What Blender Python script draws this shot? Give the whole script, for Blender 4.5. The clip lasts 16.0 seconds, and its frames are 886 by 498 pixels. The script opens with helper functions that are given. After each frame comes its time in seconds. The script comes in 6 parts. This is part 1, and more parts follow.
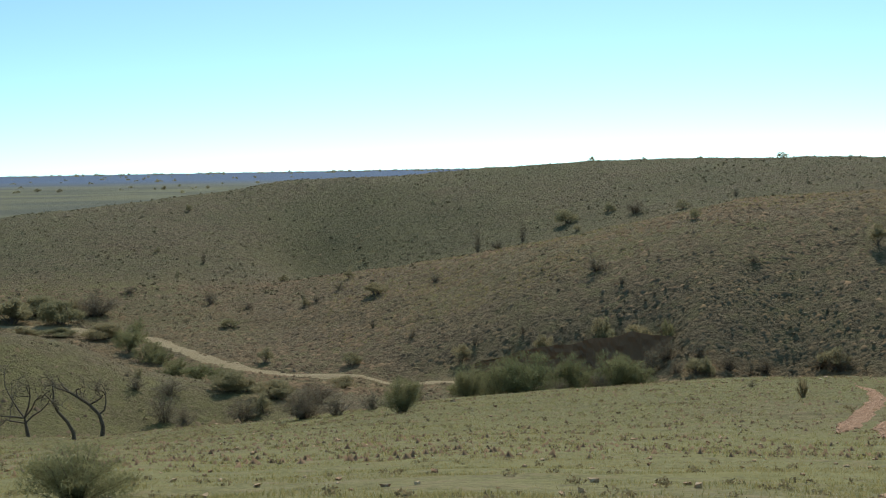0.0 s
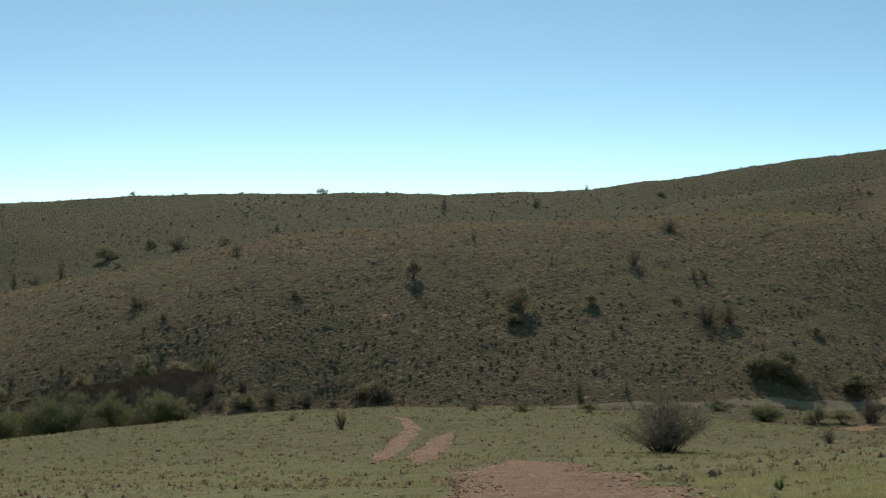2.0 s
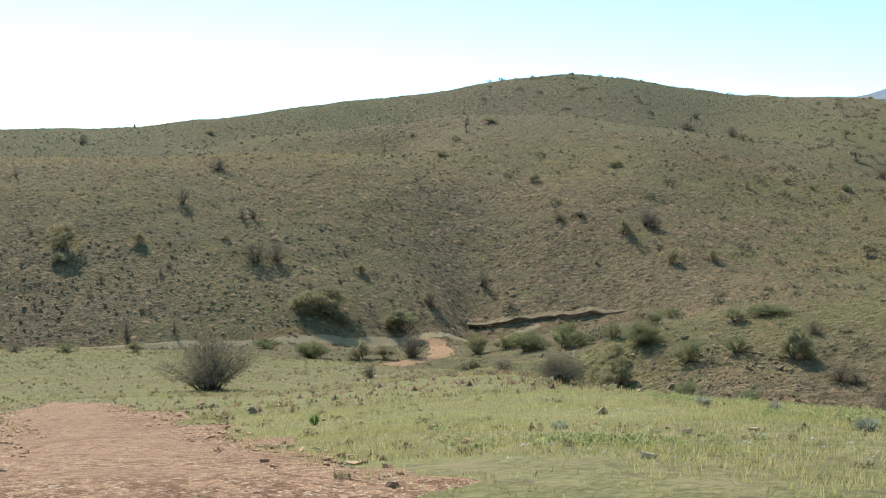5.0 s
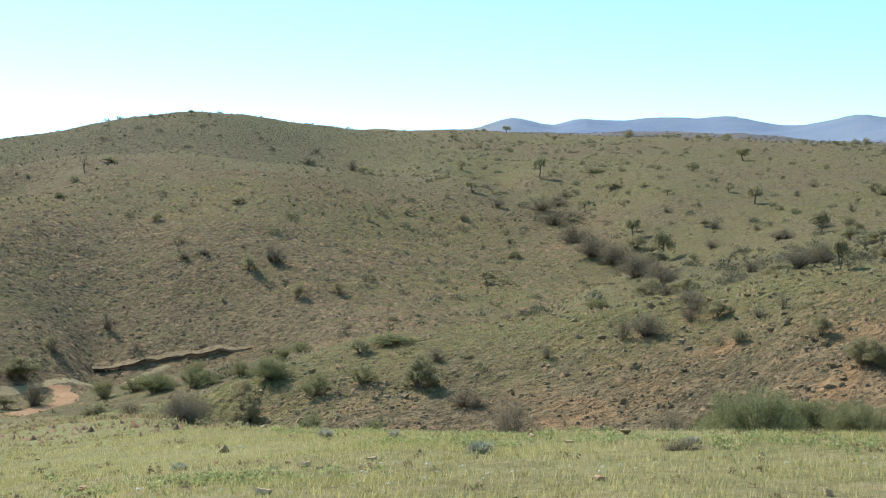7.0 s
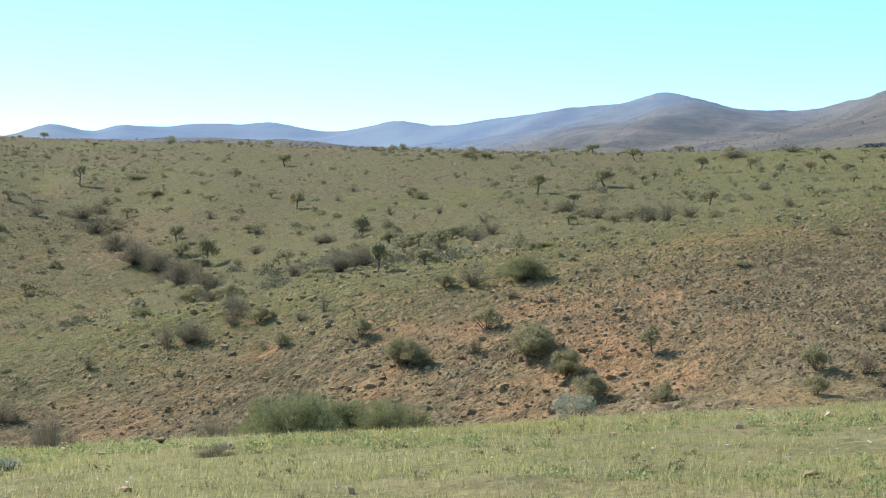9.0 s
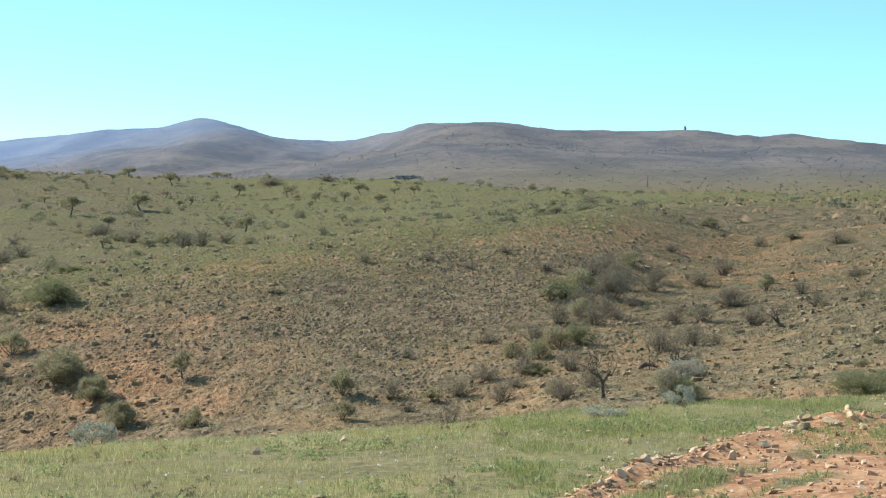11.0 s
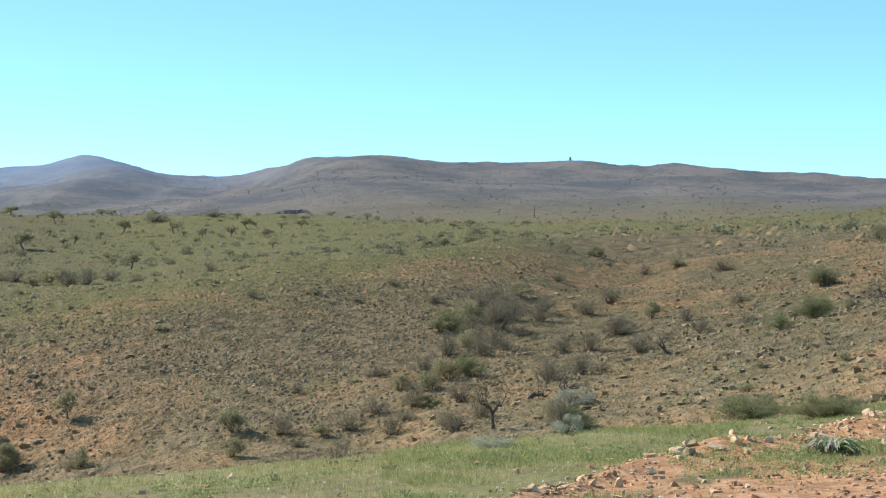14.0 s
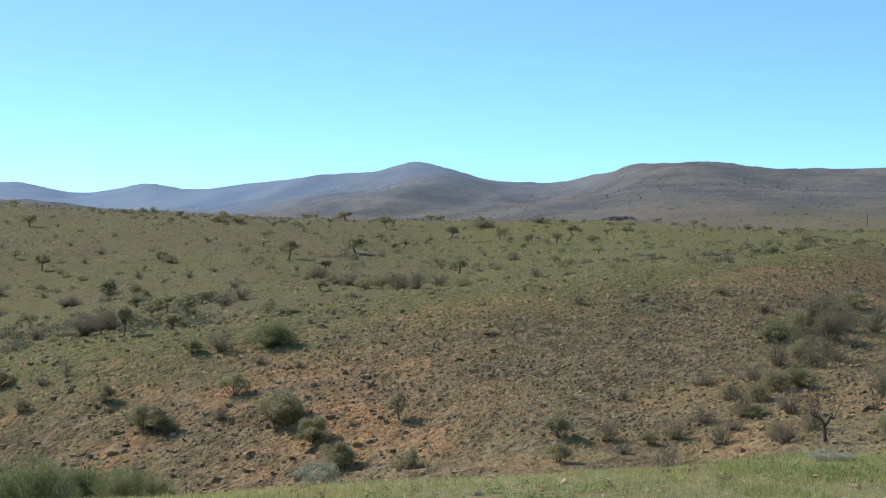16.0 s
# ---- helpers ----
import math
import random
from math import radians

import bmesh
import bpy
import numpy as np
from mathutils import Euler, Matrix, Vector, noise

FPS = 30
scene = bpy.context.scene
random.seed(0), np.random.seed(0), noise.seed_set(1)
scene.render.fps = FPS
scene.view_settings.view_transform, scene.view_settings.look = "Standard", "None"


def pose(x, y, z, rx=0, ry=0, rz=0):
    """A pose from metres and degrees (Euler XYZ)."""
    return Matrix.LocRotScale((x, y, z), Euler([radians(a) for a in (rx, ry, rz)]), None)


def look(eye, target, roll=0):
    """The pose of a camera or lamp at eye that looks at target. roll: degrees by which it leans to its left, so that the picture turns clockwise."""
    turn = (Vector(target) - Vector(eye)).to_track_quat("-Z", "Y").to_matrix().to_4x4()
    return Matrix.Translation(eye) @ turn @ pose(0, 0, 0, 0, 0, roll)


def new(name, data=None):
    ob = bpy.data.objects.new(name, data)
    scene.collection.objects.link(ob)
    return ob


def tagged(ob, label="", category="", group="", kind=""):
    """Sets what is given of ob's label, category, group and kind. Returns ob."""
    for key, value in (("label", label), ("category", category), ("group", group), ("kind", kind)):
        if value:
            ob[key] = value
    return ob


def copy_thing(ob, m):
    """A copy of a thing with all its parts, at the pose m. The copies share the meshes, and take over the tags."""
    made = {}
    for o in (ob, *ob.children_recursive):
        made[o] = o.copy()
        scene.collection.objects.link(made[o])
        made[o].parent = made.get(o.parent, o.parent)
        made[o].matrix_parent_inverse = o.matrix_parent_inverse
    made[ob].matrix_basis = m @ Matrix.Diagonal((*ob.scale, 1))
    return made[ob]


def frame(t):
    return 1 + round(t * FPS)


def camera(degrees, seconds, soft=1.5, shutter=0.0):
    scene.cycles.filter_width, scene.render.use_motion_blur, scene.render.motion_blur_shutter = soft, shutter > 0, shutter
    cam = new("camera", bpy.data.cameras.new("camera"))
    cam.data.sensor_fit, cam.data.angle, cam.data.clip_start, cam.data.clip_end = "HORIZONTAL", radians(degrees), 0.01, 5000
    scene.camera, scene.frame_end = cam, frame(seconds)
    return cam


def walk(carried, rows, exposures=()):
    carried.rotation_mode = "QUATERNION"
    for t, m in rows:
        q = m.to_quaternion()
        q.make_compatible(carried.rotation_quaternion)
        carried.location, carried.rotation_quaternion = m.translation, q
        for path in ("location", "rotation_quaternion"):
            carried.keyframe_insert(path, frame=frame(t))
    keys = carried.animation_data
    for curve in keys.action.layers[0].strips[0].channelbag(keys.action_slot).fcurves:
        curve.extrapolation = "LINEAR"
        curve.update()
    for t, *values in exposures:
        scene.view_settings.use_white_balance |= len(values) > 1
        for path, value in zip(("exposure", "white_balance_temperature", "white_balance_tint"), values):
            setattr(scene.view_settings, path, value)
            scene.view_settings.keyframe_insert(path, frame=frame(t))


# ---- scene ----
# camera: a slow hand-held pan from one standing place, the lens at arm's length
cam = camera(29.72, 16.0, soft=1.15)
EYE, ARM = 1.6, 0.45


def turned(yaw, pitch, roll):
    a = radians(yaw)
    return pose(ARM * math.sin(a), ARM * math.cos(a), EYE, 90 + pitch, 0, -yaw) @ pose(0, 0, 0, 0, 0, roll)


# seconds, bearing, tilt, lean
PAN = [
    (0, 0.000, -2.897, -0.989),
    (0.5, 4.021, -2.329, -0.933),
    (1, 8.133, -1.665, -0.765),
    (1.5, 11.831, -1.163, -0.809),
    (2, 15.627, -1.903, -0.667),
    (2.5, 17.826, -2.503, -0.414),
    (3, 20.542, -3.003, -0.639),
    (3.5, 23.421, -3.413, -0.269),
    (3.7, 24.562, -3.546, -0.036),
    (5.8, 35.337, -3.416, 0.188),
    (6, 36.576, -3.093, 0.074),
    (6.5, 39.599, -2.473, -1.109),
    (7, 43.818, -2.864, -0.960),
    (7.5, 47.807, -3.086, -0.812),
    (8, 51.064, -3.015, -0.467),
    (8.5, 54.456, -2.990, -0.792),
    (9, 59.361, -2.964, -1.309),
    (9.5, 63.523, -2.910, -1.267),
    (10, 68.157, -2.867, -0.555),
    (10.2, 69.845, -2.788, -0.060),
    (12.3, 81.718, -1.576, 0.038),
    (12.5, 82.690, -1.563, 0.349),
    (13, 83.767, -1.422, 0.839),
    (13.5, 82.008, -1.270, 0.135),
    (14, 79.017, -1.072, -0.463),
    (14.5, 76.518, -0.864, -0.437),
    (15, 74.154, -0.699, -0.320),
    (15.5, 71.261, -0.593, -0.336),
    (16, 67.900, -0.790, -0.139),
]
walk(cam, [(t, turned(a, b, c)) for t, a, b, c in PAN], exposures=[
    (0.0, -0.29, 6300, 5), (0.5, -0.36, 6300, 5), (1.0, -0.54, 6300, 5), (1.5, -0.80, 6300, 5), (2.0, -0.80, 6300, 5), (2.5, -0.47, 6300, 5), (3.0, -0.19, 6300, 5),
    (3.5, 0.03, 6300, 5), (6.0, 0.54, 6200, 5), (7.0, 0.53, 6150, 5), (9.0, 0.61, 6100, 5), (12.5, 0.54, 6050, 5), (14.5, 0.41, 6050, 5), (16.0, 0.13, 6050, 5),
])

# world and sun: a clear winter day, the sun high beyond the hill
SUN_BEARING, SUN_HEIGHT = 9.0, 39.0
world = bpy.data.worlds.new("sky")
scene.world = world
world.use_nodes = True
wt = world.node_tree
sky = wt.nodes.new("ShaderNodeTexSky")
sky.sky_type, sky.sun_disc = "NISHITA", False
sky.sun_elevation, sky.sun_rotation = radians(SUN_HEIGHT), radians(SUN_BEARING)
sky.altitude, sky.air_density, sky.dust_density, sky.ozone_density = 600, 0.3, 0.4, 1.0
wt.nodes["Background"].inputs["Strength"].default_value = 0.1
thin = wt.nodes.new("ShaderNodeMix")  # the clear sky itself
thin.data_type, thin.blend_type = "RGBA", "MULTIPLY"
thin.inputs[0].default_value, thin.inputs[7].default_value = 1.0, (1.22, 1.62, 1.55, 1.0)
haze = wt.nodes.new("ShaderNodeMix")  # an even, pale winter haze over all of it
haze.data_type, haze.blend_type = "RGBA", "ADD"
haze.inputs[0].default_value, haze.inputs[7].default_value = 1.0, (1.05, 1.95, 2.35, 1.0)
wt.links.new(sky.outputs[0], thin.inputs[6])
wt.links.new(thin.outputs[2], haze.inputs[6])
wt.links.new(haze.outputs[2], wt.nodes["Background"].inputs["Color"])
sun = new("sun", bpy.data.lights.new("sun", "SUN"))
sun.data.energy, sun.data.angle, sun.data.color = 4.4, radians(0.53), (1.0, 0.93, 0.80)
b, h = radians(SUN_BEARING), radians(SUN_HEIGHT)
sun.matrix_world = look((300 * math.sin(b) * math.cos(h), 300 * math.cos(b) * math.cos(h), 300 * math.sin(h)), (0, 0, 0))


# ---------------------------------------------------------------- materials
class Nodes:
    """A small writer of node trees."""

    def __init__(self, name):
        self.mat = bpy.data.materials.new(name)
        self.mat.use_nodes = True
        self.tree = self.mat.node_tree
        self.tree.nodes.clear()
        self.out = self.add("ShaderNodeOutputMaterial")

    def add(self, kind, **inputs):
        n = self.tree.nodes.new(kind)
        for k, v in inputs.items():
            self.put(n, k.replace("_", " "), v)
        return n

    def put(self, node, key, v):
        socket = node.inputs[key]
        if isinstance(v, bpy.types.NodeSocket):
            self.tree.links.new(v, socket)
        else:
            socket.default_value = v

    def place(self):
        return self.add("ShaderNodeNewGeometry").outputs["Position"]

    def noise(self, scale, detail=3.0, rough=0.55, at=None):
        n = self.add("ShaderNodeTexNoise", Scale=scale, Detail=detail, Roughness=rough)
        if at is not None:
            self.put(n, "Vector", at)
        return n.outputs["Fac"]

    def ramp(self, fac, a, b):
        n = self.add("ShaderNodeMapRange")
        n.inputs[1].default_value, n.inputs[2].default_value = a, b
        n.interpolation_type = "SMOOTHSTEP"
        self.put(n, "Value", fac)
        return n.outputs[0]

    def mix(self, fac, a, b):
        n = self.tree.nodes.new("ShaderNodeMix")
        n.data_type = "RGBA"
        for i, v in ((0, fac), (6, a), (7, b)):
            if isinstance(v, bpy.types.NodeSocket):
                self.tree.links.new(v, n.inputs[i])
            else:
                n.inputs[i].default_value = v if i == 0 else (*v, 1.0)
        return n.outputs[2]

    def math(self, op, a, b):
        n = self.tree.nodes.new("ShaderNodeMath")
        n.operation = op
        self.put(n, 0, a), self.put(n, 1, b)
        return n.outputs[0]

    def attr(self, name):
        n = self.tree.nodes.new("ShaderNodeAttribute")
        n.attribute_name = name
        return n.outputs["Fac"]

    def bump(self, height, strength, distance):
        return self.add("ShaderNodeBump", Height=height, Strength=strength, Distance=distance).outputs[0]

    def surface(self, color, rough=0.9, normal=None, spec=0.2):
        p = self.add("ShaderNodeBsdfPrincipled", Roughness=rough)
        self.put(p, "Base Color", color if isinstance(color, bpy.types.NodeSocket) else (*color, 1.0))
        self.put(p, "Specular IOR Level", spec)
        if normal is not None:
            self.put(p, "Normal", normal)
        self.put(self.out, "Surface", p.outputs[0])
        return p


def ground_material():
    """Thin dry pasture over red stony soil; green, soil and rock follow the zones of the land. Far rock and far plain
    have haze mixed into their colour.
    """
    n = Nodes("ground")
    p = n.place()
    big, mid, small, fine = n.noise(0.018, 4, 0.6, p), n.noise(0.35, 4, 0.6, p), n.noise(2.2, 4, 0.65, p), n.noise(14.0, 4, 0.7, p)
    speck = n.noise(1.1, 5, 0.72, p)
    dry = n.mix(n.ramp(speck, 0.36, 0.64), (0.104, 0.074, 0.046), (0.285, 0.204, 0.122))
    dry = n.mix(n.ramp(mid, 0.42, 0.78), dry, (0.210, 0.164, 0.088))
    dry = n.mix(n.math("MULTIPLY", n.ramp(big, 0.42, 0.62), 0.55), dry, (0.180, 0.152, 0.078))
    grass = n.mix(n.ramp(fine, 0.35, 0.65), (0.118, 0.110, 0.042), (0.262, 0.228, 0.096))
    grass = n.mix(n.ramp(small, 0.48, 0.72), grass, (0.235, 0.182, 0.096))
    grass = n.mix(n.ramp(mid, 0.45, 0.75), grass, (0.228, 0.200, 0.080))
    soil = n.mix(n.ramp(small, 0.30, 0.70), (0.270, 0.125, 0.064), (0.500, 0.262, 0.138))
    soil = n.mix(n.ramp(fine, 0.48, 0.72), soil, (0.540, 0.345, 0.210))
    # mauve grey: rock tone with some haze mixed into the base colour
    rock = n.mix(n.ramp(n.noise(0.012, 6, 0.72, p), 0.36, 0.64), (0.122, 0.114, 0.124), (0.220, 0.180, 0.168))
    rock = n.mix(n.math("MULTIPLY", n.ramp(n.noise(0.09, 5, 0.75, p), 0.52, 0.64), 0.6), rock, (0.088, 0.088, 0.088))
    # distance haze put into the far rock's base colour as a blue tint
    hazed_rock = n.mix(n.ramp(n.noise(0.006, 6, 0.65, p), 0.35, 0.65), (0.175, 0.220, 0.340), (0.220, 0.258, 0.350))
    rock = n.mix(n.attr("haze_tint"), rock, hazed_rock)
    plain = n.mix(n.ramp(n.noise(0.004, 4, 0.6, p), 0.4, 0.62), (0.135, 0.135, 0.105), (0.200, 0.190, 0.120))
    # the far plain is coloured blue for haze too
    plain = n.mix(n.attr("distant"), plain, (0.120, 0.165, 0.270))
    wobble = n.math("ADD", n.math("MULTIPLY", mid, 0.55), n.math("MULTIPLY", big, 0.45))

    def cover(name, soft=0.16):
        m = n.math("SUBTRACT", n.math("ADD", n.attr(name), wobble), 1.0)
        return n.ramp(m, -soft, soft)

    clod = n.ramp(n.noise(2.9, 5, 0.7, p), 0.56, 0.66)
    dry = n.mix(n.math("MULTIPLY", n.ramp(n.noise(3.7, 5, 0.75, p), 0.55, 0.64), 0.7), dry, (0.085, 0.066, 0.040))
    dry = n.mix(n.math("MULTIPLY", n.ramp(n.noise(5.3, 5, 0.75, p), 0.58, 0.66), 0.8), dry, (0.360, 0.275, 0.165))
    grass = n.mix(n.math("MULTIPLY", clod, 0.75), grass, (0.105, 0.082, 0.048))
    bare = n.ramp(n.noise(0.55, 5, 0.65, p), 0.60, 0.70)
    grass = n.mix(n.math("MULTIPLY", bare, 0.55), grass, (0.230, 0.150, 0.088))
    c = n.mix(cover("green", 0.30), dry, grass)
    # back hill: denser heath, with the distance's darkening put into its colour
    c = n.mix(n.attr("heath"), c, n.mix(n.ramp(speck, 0.36, 0.64), (0.070, 0.070, 0.042), (0.150, 0.140, 0.084)))
    c = n.mix(cover("soil", 0.14), c, soil)
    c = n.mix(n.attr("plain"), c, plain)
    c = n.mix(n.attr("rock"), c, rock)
    relief = n.math("ADD", n.math("MULTIPLY", fine, 0.12), n.math("ADD", n.math("MULTIPLY", small, 0.4), speck))
    n.surface(c, 0.95, n.bump(relief, n.math("ADD", n.math("MULTIPLY", n.attr("rough"), 0.80), 0.22), 0.65), 0.1)
    return n.mat


def gravel_material(name, dark, light, grit):
    n = Nodes(name)
    p = n.place()
    a, b, f = n.noise(0.8, 3, 0.6, p), n.noise(9.0, 4, 0.7, p), n.noise(45.0, 3, 0.7, p)
    c = n.mix(n.ramp(b, 0.40, 0.60), dark, light)
    c = n.mix(n.ramp(n.noise(26.0, 4, 0.8, p), 0.53, 0.60), c, grit)
    c = n.mix(n.ramp(f, 0.56, 0.66), c, dark)
    c = n.mix(n.math("MULTIPLY", n.ramp(a, 0.45, 0.75), 0.6), c, dark)
    n.surface(c, 0.95, n.bump(n.math("ADD", n.math("MULTIPLY", b, 1.6), f), 0.9, 0.06), 0.15)
    return n.mat


def leaf_material(name, dark, light, through_light=0.35, blotch=None, blotch_scale=0.03):
    """Small leaves: each its own tone, some light coming through."""
    n = Nodes(name)
    g = n.add("ShaderNodeNewGeometry")
    o = n.add("ShaderNodeObjectInfo")
    c = n.mix(g.outputs["Random Per Island"], dark, light)
    if blotch:  # patches of greener growth over the land
        c = n.mix(n.ramp(n.noise(blotch_scale, 4, 0.65, n.place()), 0.40, 0.66), c, blotch)
    c = n.mix(n.math("MULTIPLY", o.outputs["Random"], 0.45), c, (light[0] * 1.05, light[1] * 0.9, light[2] * 0.9))
    d = n.add("ShaderNodeBsdfDiffuse", Color=c)
    t = n.add("ShaderNodeBsdfTranslucent", Color=c)
    m = n.add("ShaderNodeMixShader", Fac=through_light)
    n.tree.links.new(d.outputs[0], m.inputs[1]), n.tree.links.new(t.outputs[0], m.inputs[2])
    n.put(n.out, "Surface", m.outputs[0])
    return n.mat


def bark_material(name, dark, light):
    n = Nodes(name)
    p = n.place()
    f = n.noise(18.0, 5, 0.7, p)
    n.surface(n.mix(n.ramp(f, 0.3, 0.7), dark, light), 0.9, n.bump(f, 0.7, 0.03), 0.15)
    return n.mat


def stone_material(name, dark, light, vein):
    n = Nodes(name)
    p = n.place()
    g = n.add("ShaderNodeNewGeometry").outputs["Random Per Island"]
    c = n.mix(g, dark, light)
    c = n.mix(n.ramp(n.noise(11.0, 5, 0.7, p), 0.48, 0.75), c, vein)
    n.surface(c, 0.9, n.bump(n.noise(30.0, 5, 0.7, p), 0.8, 0.02), 0.2)
    return n.mat


M_GROUND = ground_material()
M_GRAVEL = gravel_material("gravel", (0.290, 0.145, 0.082), (0.560, 0.315, 0.190), (0.720, 0.500, 0.350))
M_DIRT = gravel_material("pale_dirt", (0.290, 0.215, 0.120), (0.430, 0.325, 0.190), (0.480, 0.375, 0.240))
M_REDDIRT = gravel_material("red_dirt", (0.310, 0.160, 0.080), (0.460, 0.265, 0.150), (0.520, 0.360, 0.240))
M_GREEN = leaf_material("green_leaves", (0.150, 0.158, 0.074), (0.310, 0.305, 0.160), 0.5)
M_OLIVE = leaf_material("olive_leaves", (0.205, 0.190, 0.104), (0.400, 0.365, 0.220), 0.55)
M_GREY = leaf_material("grey_leaves", (0.160, 0.148, 0.100), (0.330, 0.300, 0.200), 0.45)
M_DARKLEAF = leaf_material("dark_leaves", (0.110, 0.104, 0.066), (0.235, 0.215, 0.140), 0.3)
M_TWIG = leaf_material("bare_twigs", (0.165, 0.130, 0.095), (0.310, 0.250, 0.185), 0.2)
M_GRASS = leaf_material("grass_blades", (0.150, 0.168, 0.048), (0.480, 0.410, 0.190), 0.50, (0.370, 0.320, 0.150), 0.3)
M_VERGE = leaf_material("verge_grass", (0.130, 0.175, 0.050), (0.390, 0.400, 0.165), 0.5)
M_TALL = leaf_material("tall_grass", (0.200, 0.245, 0.066), (0.560, 0.505, 0.230), 0.55, (0.470, 0.420, 0.250), 0.45)
M_DRY = leaf_material("dry_tufts", (0.170, 0.135, 0.075), (0.370, 0.300, 0.175), 0.4)
M_SCRUB = leaf_material("low_scrub", (0.140, 0.115, 0.068), (0.275, 0.222, 0.135), 0.06)
M_TUSSOCK = leaf_material("tussocks", (0.112, 0.080, 0.052), (0.305, 0.216, 0.140), 0.0, (0.190, 0.148, 0.085))
# heath tone that also carries the back hill's darkening with distance
M_HEATH = leaf_material("heath", (0.100, 0.092, 0.052), (0.235, 0.205, 0.124), 0.0)
# scrub colour greyed to imitate haze, so it sits in with the mountain
M_HAZEDSCRUB = leaf_material("hazed_scrub", (0.125, 0.122, 0.115), (0.215, 0.195, 0.178), 0.0)
M_WEED = leaf_material("weed_leaves", (0.190, 0.230, 0.090), (0.390, 0.410, 0.190), 0.6)
M_PETAL = leaf_material("white_petals", (0.70, 0.70, 0.64), (0.80, 0.80, 0.74), 0.3)
M_SILVER = leaf_material("silver_leaves", (0.260, 0.260, 0.190), (0.520, 0.510, 0.400), 0.3)
M_HERB = leaf_material("herb_leaves", (0.120, 0.190, 0.052), (0.270, 0.350, 0.125), 0.35)
M_PURPLE = leaf_material("purple_petals", (0.300, 0.230, 0.420), (0.480, 0.400, 0.600), 0.3)
M_BARK = bark_material("dark_bark", (0.080, 0.062, 0.044), (0.200, 0.160, 0.120))
M_DEADWOOD = bark_material("dead_wood", (0.070, 0.054, 0.040), (0.205, 0.165, 0.125))
M_STONE = stone_material("field_stone", (0.360, 0.180, 0.095), (0.640, 0.430, 0.270), (0.700, 0.540, 0.380))
M_ROADSTONE = stone_material("road_stone", (0.250, 0.125, 0.072), (0.600, 0.360, 0.225), (0.680, 0.470, 0.330))
M_DARKSTONE = stone_material("brown_stone", (0.175, 0.120, 0.066), (0.350, 0.252, 0.145), (0.390, 0.295, 0.185))
M_CLOD = stone_material("earth_clod", (0.270, 0.128, 0.066), (0.500, 0.275, 0.150), (0.540, 0.350, 0.215))
M_GREYROCK = stone_material("grey_rock", (0.125, 0.115, 0.122), (0.215, 0.190, 0.185), (0.240, 0.210, 0.200))
M_BANK = stone_material("bank_earth", (0.160, 0.092, 0.056), (0.290, 0.175, 0.105), (0.320, 0.205, 0.130))


